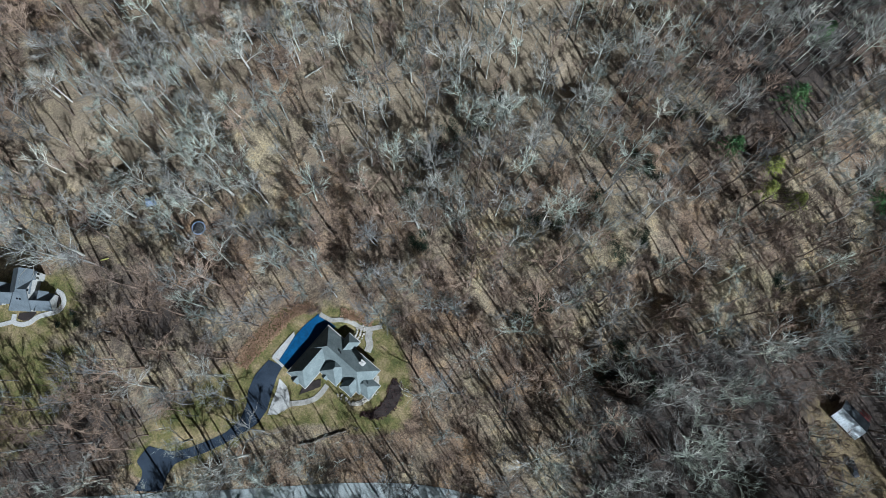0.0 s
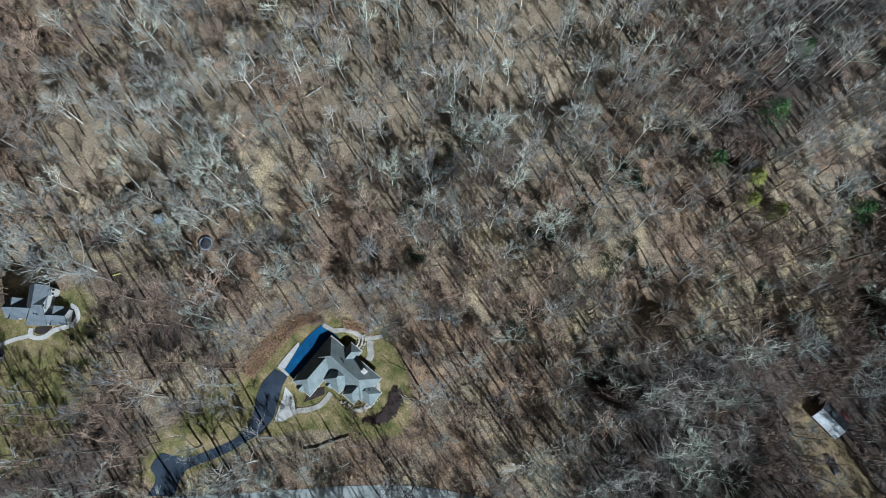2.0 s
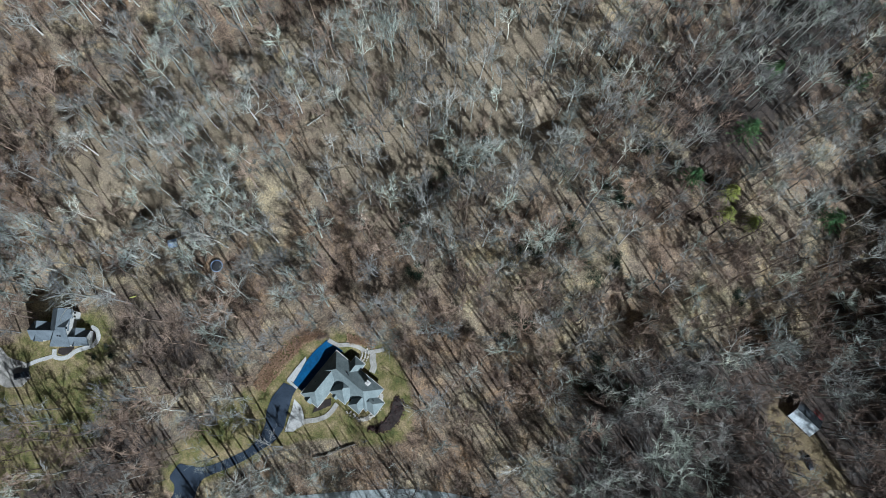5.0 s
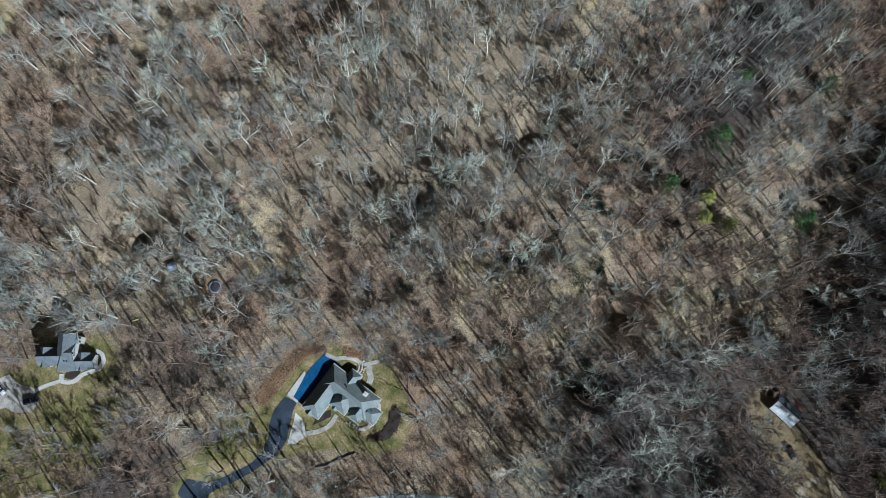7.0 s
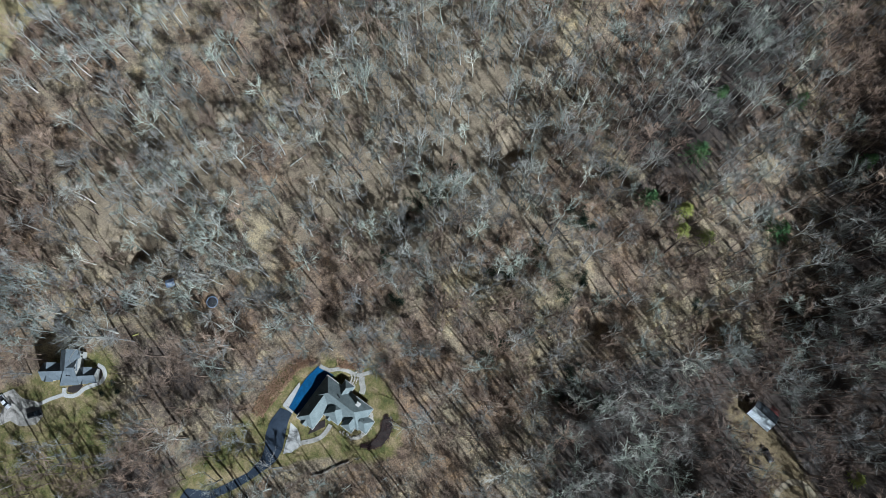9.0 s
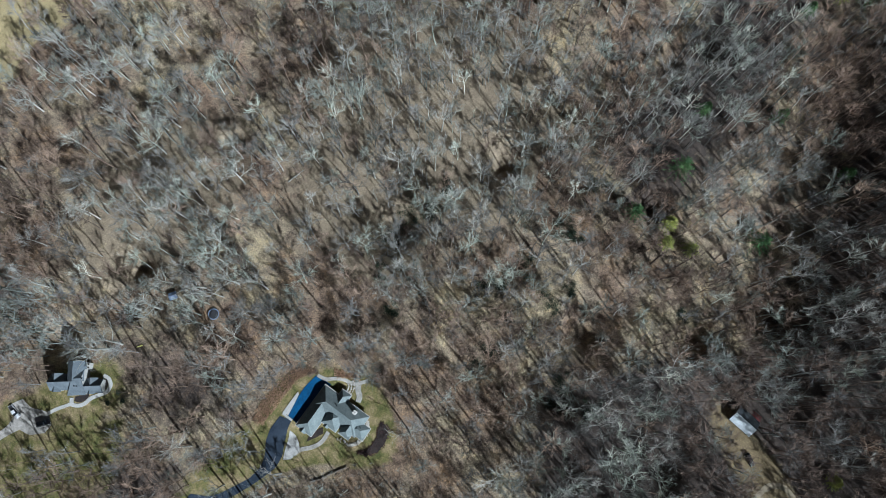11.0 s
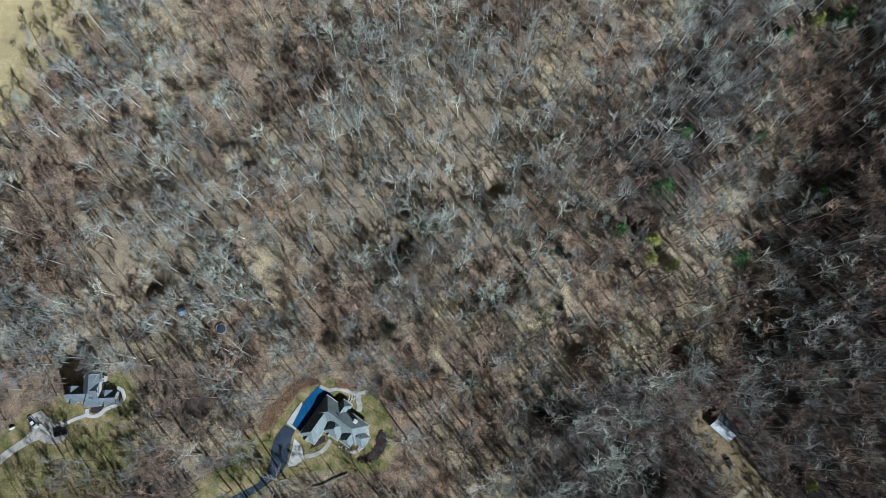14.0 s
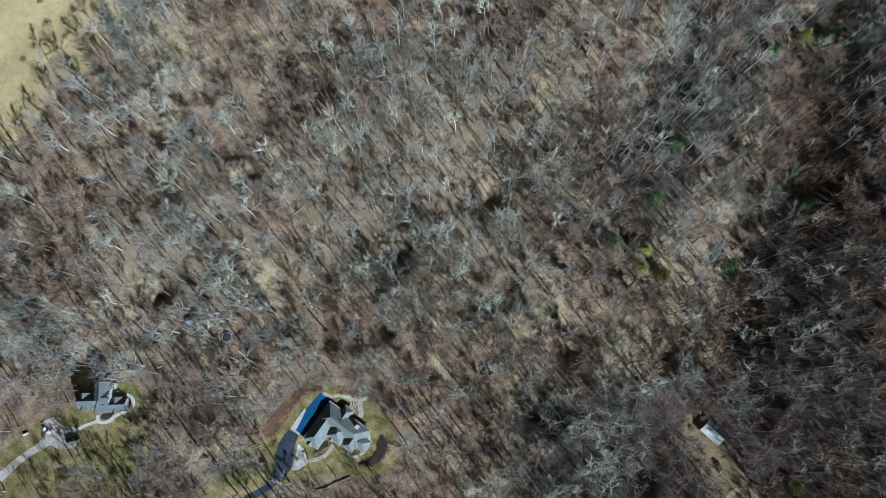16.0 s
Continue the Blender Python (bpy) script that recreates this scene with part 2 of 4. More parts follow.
def gz(x, y):
    return float(ground_z(x, y))


ROAD_TOP = [(-140, -116.5), (-102, -106.7), (-86.6, -103.5), (-71.4, -99.6), (-56, -96.2), (-40.6, -92.3), (-25.3, -88.4), (-9.7, -85.6), (-0.2, -84.6), (11, -84.6), (24, -86), (60, -94), (140, -112)]
YARD_HOUSE = [(-58, -66), (-61, -60), (-52, -44), (-38, -40), (-22, -42), (-13, -52), (-9, -64), (-11, -71), (-20, -74), (-34, -73), (-46, -76), (-58, -84), (-76, -96), (-86, -97), (-84, -90), (-66, -78)]
YARD_COTTAGE = [(-150, -61), (-142, -59), (-137, -52), (-131, -46), (-112, -44), (-107, -58), (-112, -66), (-128, -72), (-142, -76), (-160, -86), (-166, -80)]
YARD_SOUTH = [(-170, -90), (-140, -70), (-108, -62), (-103, -76), (-112, -94), (-140, -112), (-175, -112)]
YARD_SHED = [(108, -39), (105.5, -46), (111, -55), (117, -66), (120, -78), (141, -78), (132, -62), (124, -53), (116, -46), (112, -38)]
FIELD = [(-260, 190), (-146, 190), (-148, 103), (-157, 85), (-170, 76), (-176, 60), (-190, 38), (-260, 16)]
VERGE = [(-82, -90), (-60, -76), (-56, -64), (-60, -60), (-72, -72), (-88, -92)]
# weights and outlines of woods whose shade is put into the ground colour
SHADY_WOODS = [(0.68, [(40, -36), (72, -26), (104, -20), (126, -16), (146, 50), (175, 130), (190, 220), (420, 220), (420, -220), (30, -220)]),
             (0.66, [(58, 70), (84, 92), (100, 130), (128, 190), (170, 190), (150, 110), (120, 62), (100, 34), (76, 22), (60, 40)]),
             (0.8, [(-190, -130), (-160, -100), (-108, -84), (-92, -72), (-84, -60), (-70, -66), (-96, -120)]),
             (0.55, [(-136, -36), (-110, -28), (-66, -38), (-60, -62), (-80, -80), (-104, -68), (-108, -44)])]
# outline of woods whose litter is painted lighter, like a slope facing the sun
SUNNY_WOODS = [(-66, 24), (-44, 112), (22, 112), (46, 72), (26, 22), (-18, -14)]
LIGHT_SLOPE = [(-150, -20), (-118, 52), (-84, 58), (-70, 20), (-95, -10), (-120, -26)]


def ground():
    def steps(lo, hi, far):
        out = list(np.arange(lo, hi + 0.1, 1.6))
        s, a, b = 3.0, lo, hi
        while b < far:
            s *= 1.5
            a, b = a - s, b + s
            out = [a] + out + [b]
        return np.array(out)
    xs, ys = steps(-250, 250, 3000), steps(-150, 210, 3000)
    X, Y = np.meshgrid(xs, ys)
    Z = ground_z(X, Y)
    nx, ny = len(xs), len(ys)
    v = np.stack([X, Y, Z], -1).reshape(-1, 3)
    i = (np.arange(ny - 1)[:, None] * nx + np.arange(nx - 1)).ravel()
    tris = np.concatenate([np.stack([i, i + 1, i + nx + 1], 1), np.stack([i, i + nx + 1, i + nx], 1)])
    mesh = raw_mesh("ground", v, tris)
    x, y = X.ravel(), Y.ravel()
    turf = np.maximum.reduce([soft_inside(x, y, YARD_HOUSE, 4), soft_inside(x, y, YARD_COTTAGE, 5) * 0.68, soft_inside(x, y, YARD_SOUTH, 10) * 0.75, soft_inside(x, y, VERGE, 5)])
    straw = np.maximum(soft_inside(x, y, FIELD, 7), 0.2 * soft_inside(x, y, LIGHT_SLOPE, 16))
    dirt = soft_inside(x, y, YARD_SHED, 7)
    shady_litter = np.maximum.reduce([w * soft_inside(x, y, poly, 20) for w, poly in SHADY_WOODS])
    sunny_litter = np.maximum(0.85 * soft_inside(x, y, SUNNY_WOODS, 24), 0.7 * soft_inside(x, y, LIGHT_SLOPE, 20))
    for name, values in (("sunny_litter", sunny_litter), ("shady_litter", shady_litter), ("turf", turf), ("straw", straw), ("dirt", dirt)):
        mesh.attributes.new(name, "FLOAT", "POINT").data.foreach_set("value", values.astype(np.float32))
    mesh.shade_smooth()
    ob = link("ground", mesh, "ground")
    tagged(ob, "rolling woodland floor of brown fallen leaves with grassy clearings", "ground", kind="structure")


ground()


def resample(pts, n):
    p = np.array(pts, float)
    s = np.r_[0, np.cumsum(np.hypot(*np.diff(p, axis=0).T))]
    u = np.linspace(0, s[-1], n)
    for _ in range(2):
        p = np.stack([np.interp(u, s, p[:, 0]), np.interp(u, s, p[:, 1])], 1)
        q = p.copy()
        q[1:-1] = (p[:-2] + 2 * p[1:-1] + p[2:]) / 4
        p, s = q, u
    return p


def strip(name, left, right, mat, rise, label, category, kind="structure", n=60, across=4, wobble=0.0):
    """A sheet draped between two edges, with a real edge down to the ground."""
    a, b = resample(left, n), resample(right, n)
    bm = bmesh.new()
    rows = []
    for k in range(n):
        if wobble:
            a[k] += [random.uniform(-wobble, wobble) for _ in "xy"]
            b[k] += [random.uniform(-wobble, wobble) for _ in "xy"]
        pts = [a[k] + (b[k] - a[k]) * j / across for j in range(across + 1)]
        row = [bm.verts.new((pts[0][0], pts[0][1], gz(*pts[0]) - 0.3))]
        row += [bm.verts.new((p[0], p[1], gz(*p) + rise)) for p in pts]
        row += [bm.verts.new((pts[-1][0], pts[-1][1], gz(*pts[-1]) - 0.3))]
        rows.append(row)
    for r0, r1 in zip(rows, rows[1:]):
        for j in range(len(r0) - 1):
            bm.faces.new((r0[j], r0[j + 1], r1[j + 1], r1[j]))
    for r in (rows[0], rows[-1]):
        bm.faces.new(r)
    ob = part(name, bm, mat)
    return tagged(ob, label, category, kind=kind)


def centre_strip(name, pts, width, mat, rise, label, category, kind="structure", n=50, across=3, wobble=0.0):
    p = resample(pts, n)
    d = np.gradient(p, axis=0)
    d /= np.hypot(d[:, 0], d[:, 1])[:, None]
    off = np.stack([-d[:, 1], d[:, 0]], 1) * width / 2
    return strip(name, (p + off).tolist(), (p - off).tolist(), mat, rise, label, category, kind, n, across, wobble)


strip("road", ROAD_TOP, [(x + 1.3, y - 6.0) for x, y in ROAD_TOP], "road", 0.10, "pale worn asphalt road through the woods", "road", n=90)
strip("driveway",
      [(-52.2, -58.8), (-55.3, -64.1), (-56.3, -68.4), (-55.7, -72.0), (-56.7, -76.8), (-60.3, -81.3), (-65.2, -84.4), (-70.7, -87.8), (-74.5, -89.1), (-78.0, -89.2), (-80.9, -88.4), (-83.4, -93.5), (-81.0, -95.3), (-80.7, -97.8), (-82.3, -101.4)],
      [(-47.7, -59.9), (-48.6, -62.2), (-49.4, -67.4), (-49.6, -72.6), (-51.4, -76.9), (-55.2, -80.3), (-59.8, -84.1), (-65.3, -87.9), (-70.1, -90.5), (-72.8, -92.3), (-73.8, -95.2), (-74.1, -97.6), (-74.3, -100.3)],
      "asphalt", 0.14, "dark sealed asphalt driveway winding up to the house", "driveway", n=90, across=6)
strip("parking_pad", [(-47.9, -63.4), (-48.2, -67), (-48.8, -70), (-49.2, -74.0)], [(-45.6, -65.2), (-44.2, -67.6), (-43.6, -70.4), (-46.4, -73.4)], "concrete", 0.19, "pale concrete parking pad beside the driveway", "pavement", n=14)


# ---- roofs and walls ----
def hip_roof(bm, x0, x1, y0, y1, ze, pitch):
    w, d = x1 - x0, y1 - y0
    half = min(w, d) / 2
    zr = ze + half * pitch
    low = [bm.verts.new((x, y, ze - 0.22)) for x, y in ((x0, y0), (x1, y0), (x1, y1), (x0, y1))]
    e = [bm.verts.new((x, y, ze)) for x, y in ((x0, y0), (x1, y0), (x1, y1), (x0, y1))]
    bm.faces.new(low)
    for i in range(4):
        bm.faces.new((low[i], low[(i + 1) % 4], e[(i + 1) % 4], e[i]))
    if abs(w - d) < 0.05:
        top = bm.verts.new(((x0 + x1) / 2, (y0 + y1) / 2, zr))
        for i in range(4):
            bm.faces.new((e[i], e[(i + 1) % 4], top))
    elif w > d:
        a, b = bm.verts.new((x0 + half, (y0 + y1) / 2, zr)), bm.verts.new((x1 - half, (y0 + y1) / 2, zr))
        for f in ((e[0], e[1], b, a), (e[1], e[2], b), (e[2], e[3], a, b), (e[3], e[0], a)):
            bm.faces.new(f)
    else:
        a, b = bm.verts.new(((x0 + x1) / 2, y0 + half, zr)), bm.verts.new(((x0 + x1) / 2, y1 - half, zr))
        for f in ((e[0], e[1], a), (e[1], e[2], b, a), (e[2], e[3], b), (e[3], e[0], a, b)):
            bm.faces.new(f)
    return zr


def gable_roof(bm, x0, x1, y0, y1, ze, zr, along, hip=0.0):
    """A pitched roof slab with its ridge along x or y; hip: how far its lower end is hipped back."""
    if along == "x":
        ends = [[(x, y0, ze), (x + h, (y0 + y1) / 2, zr), (x, y1, ze)] for x, h in ((x0, hip), (x1, 0))]
    else:
        ends = [[(x0, y, ze), ((x0 + x1) / 2, y + h, zr), (x1, y, ze)] for y, h in ((y0, hip), (y1, 0))]
    tops = [[bm.verts.new(p) for p in e] for e in ends]
    lows = [[bm.verts.new((p[0], p[1], p[2] - 0.25)) for p in e] for e in ends]
    for s in (tops, lows):
        for j in (0, 1):
            bm.faces.new((s[0][j], s[0][j + 1], s[1][j + 1], s[1][j]))
    for k in (0, 1):
        if k == 0 and hip:
            for e in (tops[0], lows[0]):
                bm.faces.new(e)
            bm.faces.new((tops[0][0], tops[0][2], lows[0][2], lows[0][0]))
        else:
            for j in (0, 1):
                bm.faces.new((tops[k][j], tops[k][j + 1], lows[k][j + 1], lows[k][j]))
    for j in (0, 2):
        bm.faces.new((tops[0][j], tops[1][j], lows[1][j], lows[0][j]))


def gable_wall(bm, x0, x1, y0, y1, z0, ze, zr, along):
    if along == "x":
        ends = [[(x, y0, z0), (x, y0, ze), (x, (y0 + y1) / 2, zr), (x, y1, ze), (x, y1, z0)] for x in (x0, x1)]
    else:
        ends = [[(x0, y, z0), (x0, y, ze), ((x0 + x1) / 2, y, zr), (x1, y, ze), (x1, y, z0)] for y in (y0, y1)]
    v = [[bm.verts.new(p) for p in e] for e in ends]
    for e in v:
        bm.faces.new(e)
    for j in range(5):
        bm.faces.new((v[0][j], v[0][(j + 1) % 5], v[1][(j + 1) % 5], v[1][j]))


def ring(bm, x0, x1, y0, y1, z0, z1, w):
    """A band round a rectangle, standing proud of it."""
    box(bm, x0 - w, x1 + w, y0 - w, y0, z0, z1)
    box(bm, x0 - w, x1 + w, y1, y1 + w, z0, z1)
    box(bm, x0 - w, x0, y0, y1, z0, z1)
    box(bm, x1, x1 + w, y0, y1, z0, z1)


def big_house():
    house = holder("house", pose(*HOUSE, 0, 0, 0, -30), "large tan masonry house under grey hipped shingle roofs with white eaves", "house")
    wings = [(-7.30, -0.25, -11.15, 6.30, 2.95, 0.82), (-7.27, 12.6, -2.4, 6.42, 2.90, 0.98), (-1.16, 2.96, 1.6, 8.72, 3.15, 1.1), (-0.55, 5.95, -4.95, 2.2, 3.05, 1.2),
             (6.8, 11.26, -4.5, 2.2, 3.10, 1.3), (9.0, 15.5, -1.85, 3.28, 2.80, 0.95)]
    for x0, x1, y0, y1, ze, pitch in wings:
        bm = bmesh.new()
        box(bm, x0 + 0.5, x1 - 0.5, y0 + 0.5, y1 - 0.5, -0.3, ze - 0.25)
        part("wall", bm, "stonewall", house)
        bm = bmesh.new()
        hip_roof(bm, x0, x1, y0, y1, ze, pitch)
        roof = part("roof", bm, "shingle", house, "grey hipped shingle roof")
        bm = bmesh.new()
        ring(bm, x0, x1, y0, y1, ze - 0.22, ze + 0.03, 0.12)
        part("gutter", bm, "fascia", roof, "white eaves gutter")
    # small gables on the front of the garage and over the porch
    for x0, x1, y0, y1, ze, zr in ((-5.4, -2.6, -11.75, -8.8, 2.95, 4.1), (0.9, 2.9, -5.6, -3.2, 3.0, 3.9)):
        bm = bmesh.new()
        gable_wall(bm, x0 + 0.2, x1 - 0.2, y0 + 0.2, y1, -0.3, ze - 0.1, zr - 0.2, "y")
        part("wall", bm, "stonewall", house)
        bm = bmesh.new()
        gable_roof(bm, x0, x1, y0, y1, ze, zr, "y")
        part("roof", bm, "shingle", house, "small grey gabled roof")
    bm = bmesh.new()
    box(bm, 7.1, 8.3, 4.3, 5.5, 3.0, 6.8)
    box(bm, 6.98, 8.42, 4.18, 5.62, 6.8, 7.0)
    for k in (7.4, 8.0):
        box(bm, k - 0.16, k + 0.16, 4.74, 5.06, 7.0, 7.25)
    part("chimney", bm, "fascia", house, "white square chimney")
    for x, y, z in ((0.35, 3.2, 6.0), (0.85, 3.15, 6.05), (1.25, 3.0, 6.2), (12.4, 1.6, 4.4), (-5.9, -5.2, 4.1)):
        bm = bmesh.new()
        bmesh.ops.create_cone(bm, cap_ends=True, segments=10, radius1=0.2, radius2=0.17, depth=0.6, matrix=Matrix.Translation((x, y, z)))
        part("roof_vent", bm, "dark", house, "dark metal roof vent")
    for x0, x1, y, z0, z1 in ((-6.2, -1.2, -10.66, 0.1, 2.3), (1.4, 2.4, -4.46, 0.9, 2.3), (3.6, 5.0, -4.46, 0.9, 2.3), (7.9, 10.2, -4.01, 0.8, 2.3), (11.6, 14.2, -1.36, 0.8, 2.2)):
        bm = bmesh.new()
        box(bm, x0, x1, y - 0.05, y + 0.02, z0, z1)
        window = part("window", bm, "fascia", house)
        bm = bmesh.new()
        box(bm, x0 + 0.1, x1 - 0.1, y - 0.08, y - 0.05, z0 + 0.1, z1 - 0.1)
        part("pane", bm, "glass", window)


def cottage():
    base = 2.4
    house = holder("house", pose(*COTTAGE, base, 0, 0, 7.5), "white-sided two-storey house with grey gabled shingle roofs", "house")
    blocks = [(-1.7, 4.15, -0.4, 6.75, 4.9, 7.35, "y", 0), (-2.25, 4.2, -5.25, 6.3, 3.0, 7.2, "x", 3.2), (-8.7, 0.6, -3.3, 2.6, 2.7, 5.6, "x", 0), (4.0, 10.15, -4.75, 0.35, 2.55, 4.95, "x", 0),
              (-8.6, -4.2, -0.9, 2.75, 2.72, 4.95, "y", 0), (4.3, 8.2, -2.2, 0.75, 2.7, 4.6, "y", 0), (-8.1, -4.9, -3.75, -0.6, 2.66, 4.4, "y", 0), (4.7, 7.1, -5.0, -2.6, 2.6, 3.9, "y", 0)]
    for x0, x1, y0, y1, ze, zr, along, hip in blocks:
        bm = bmesh.new()
        if hip:
            box(bm, x0 + 0.35, x1 - 0.35, y0 + 0.35, y1 - 0.35, -0.4, ze - 0.2)
            ym, k = (y0 + y1) / 2, zr - 0.35
            v = [bm.verts.new(p) for p in ((x1 - 0.35, y0 + 0.35, ze - 0.2), (x1 - 0.35, y1 - 0.35, ze - 0.2), (x1 - 0.35, ym, k), (x1 - 0.6, y0 + 0.35, ze - 0.2), (x1 - 0.6, y1 - 0.35, ze - 0.2), (x1 - 0.6, ym, k))]
            for f in ((0, 1, 2), (5, 4, 3), (0, 2, 5, 3), (1, 4, 5, 2), (0, 3, 4, 1)):
                bm.faces.new([v[i] for i in f])
        else:
            gable_wall(bm, x0 + 0.35, x1 - 0.35, y0 + 0.35, y1 - 0.35, -0.4, ze - 0.1, zr - 0.35, along)
        part("wall", bm, "siding", house)
        bm = bmesh.new()
        gable_roof(bm, x0, x1, y0, y1, ze, zr, along, hip)
        part("roof", bm, "slate_shingle", house, "grey gabled shingle roof")
    bm = bmesh.new()
    box(bm, 3.7, 4.8, 3.9, 6.1, -0.4, 4.6)
    part("wall", bm, "siding", house)
    bm = bmesh.new()
    gable_roof(bm, 3.6, 4.95, 3.7, 6.3, 4.65, 5.1, "x")
    part("roof", bm, "slate_shingle", house, "small grey bay roof")
    for y in (4.4, 5.6):
        bm = bmesh.new()
        box(bm, 4.8, 4.86, y - 0.4, y + 0.4, 2.9, 4.4)
        window = part("window", bm, "fascia", house)
        bm = bmesh.new()
        box(bm, 4.86, 4.89, y - 0.3, y + 0.3, 3.0, 4.3)
        part("pane", bm, "glass", window)
    bm = bmesh.new()
    box(bm, 3.84, 3.93, 0.2, 0.9, 5.4, 6.3)
    part("window", bm, "glass", house)
    for x, y, z in ((1.3, -2.0, 5.4), (2.1, -2.1, 5.3)):
        bm = bmesh.new()
        bmesh.ops.create_cone(bm, cap_ends=True, segments=8, radius1=0.2, radius2=0.2, depth=0.8, matrix=Matrix.Translation((x, y, z)))
        part("roof_vent", bm, "dark", house, "dark metal roof vent")


def shed():
    ang = math.degrees(math.atan2(-5.4, 7.0))
    ob = holder("shed", pose(SHED[0], SHED[1], -6.8, 0, 0, ang), "weathered timber shed with a galvanised sheet roof", "shed")
    bm = bmesh.new()
    gable_wall(bm, -4.2, 4.2, -3.0, 3.0, -0.6, 2.4, 3.9, "x")
    part("wall", bm, "rust", ob)
    bm = bmesh.new()
    gable_roof(bm, -4.6, 4.6, -3.4, 3.4, 2.4, 4.2, "x")
    roof = part("roof", bm, "metal", ob, "streaked galvanised sheet roof")
    # separate sheet added to make the whole north-east slope darker
    bm = bmesh.new()
    v = [bm.verts.new(p) for p in [(x, y, z + dz) for dz in (0.08, 0.04) for x, y, z in ((-4.55, 3.36, 2.4), (4.55, 3.36, 2.4), (4.55, 0.05, 4.17), (-4.55, 0.05, 4.17))]]
    for f in ((0, 1, 2, 3), (7, 6, 5, 4), (0, 4, 5, 1), (2, 6, 7, 3), (1, 5, 6, 2), (3, 7, 4, 0)):
        bm.faces.new([v[i] for i in f])
    part("roof_cover", bm, "dark_sheeting", roof, "dark sheeting on the north-east roof slope")
    bm = bmesh.new()
    for k in range(19):
        x = -4.5 + k * 0.5
        for s in (-1,):
            v = [bm.verts.new(p) for p in ((x - 0.04, s * 3.38, 2.45), (x + 0.04, s * 3.38, 2.45), (x + 0.04, 0, 4.25), (x - 0.04, 0, 4.25))]
            bm.faces.new(v if s < 0 else v[::-1])
    part("roof_ribs", bm, "metal", roof)


big_house()
cottage()
shed()


# ---- paving and beds round the big house ----
# flat blue court on the garage side of the house
strip("sports_court", [(-49.2, -58.4), (-47.8, -54.8), (-46.3, -50.9), (-44.4, -47.4), (-40.9, -43.2)], [(-45.9, -60.8), (-43.6, -57.2), (-39.4, -51.2), (-35.2, -46.0)], "court", 0.14, "smooth blue court half in the shade of the house", "court", n=24)
strip("court_wall", [(-51.4, -57.6), (-49.2, -53.6), (-46.8, -49.6)], [(-49.2, -58.2), (-47.8, -54.6), (-46.4, -50.6)], "concrete", 0.25, "pale concrete kerb wall along the blue court", "wall", n=20, across=2)
centre_strip("court_wall", [(-51.2, -57.8), (-49.4, -58.9), (-47.6, -59.9)], 0.75, "concrete", 0.27, "pale concrete threshold between the driveway and the court", "wall", n=10)
# added wall, there for the narrow black strip its shadow draws
centre_strip("retaining_wall", [(-38.6, -80.4), (-36.2, -79.8), (-33.2, -78.4), (-31.1, -76.9), (-28.6, -75.6), (-26.2, -74.4)], 0.4, "stonewall", 0.7, "low stone wall added to cast a dark strip below the lawn", "wall", n=24, across=2, wobble=0.2)
centre_strip("garden_path", [(-45.5, -71.8), (-43.9, -69.9), (-39.9, -68.9), (-36.8, -67.3), (-35.3, -65.2), (-34.2, -62.8)], 1.5, "path", 0.18, "curved pale stone garden path to the front door", "path", n=30)
centre_strip("garden_path", [(-40.5, -43.2), (-37.0, -44.6), (-34.0, -43.6), (-30.5, -43.8), (-28.0, -45.1), (-25.6, -44.9), (-22.0, -43.4)], 1.3, "path", 0.18, "curved pale stone path behind the house", "path", n=30)
centre_strip("garden_path", [(-25.4, -45.4), (-25.3, -47.4), (-24.3, -49.4), (-24.8, -51.4)], 2.0, "path", 0.21, "short pale stone path beside the house", "path", n=16)
strip("planting_bed", [(-22.7, -68.7), (-20.1, -68.1), (-17.8, -65.7), (-16.7, -62.9), (-16.3, -59.9), (-15.9, -58.0)], [(-22.6, -69.0), (-19.4, -69.7), (-16.0, -68.3), (-13.7, -65.5), (-12.7, -62.2), (-13.2, -59.4), (-14.4, -58.2)], "mulch", 0.28, "dark brown crescent-shaped mulch bed on the lawn", "flower bed", n=40, across=6, wobble=0.15)
strip("planting_bed", [(-26.8, -67.5), (-23.5, -66.6), (-20.6, -64.0), (-19.5, -60.4), (-19.9, -57.5)], [(-26.2, -66.4), (-23.8, -65.2), (-21.9, -62.8), (-21.0, -60.0), (-21.0, -57.5)], "rock", 0.2, "bed of pale loose stones along the house", "flower bed", n=30, across=4, wobble=0.12)
strip("planting_bed", [(-41.5, -66.8), (-38.8, -65.3), (-36.0, -63.6)], [(-40.6, -63.8), (-38.6, -62.6), (-36.4, -61.4)], "mulch", 0.2, "brown mulch bed in front of the house", "flower bed", n=16, wobble=0.1)


def boulder(x, y, r, label="pale limestone boulder beside the house", category="boulder", group="garden boulders"):
    bm = bmesh.new()
    bmesh.ops.create_icosphere(bm, subdivisions=2, radius=r)
    seed = Vector((x, y, 0))
    for v in bm.verts:
        v.co *= 1 + 0.35 * noise.noise(v.co * 1.4 / r + seed)
        v.co.z *= 0.7
    ob = part("boulder", bm, "rock")
    ob.location = (x, y, gz(x, y) + 0.15 + r * 0.3)
    return tagged(ob, label, category, group)


rng = random.Random(4)
for k in range(34):
    u = k / 33
    a = -2.35 + 2.2 * u
    boulder(-26.0 + 6.3 * math.cos(a) + rng.uniform(-0.5, 0.5), -60.2 + 6.0 * math.sin(a) + rng.uniform(-0.5, 0.5), rng.uniform(0.2, 0.4))
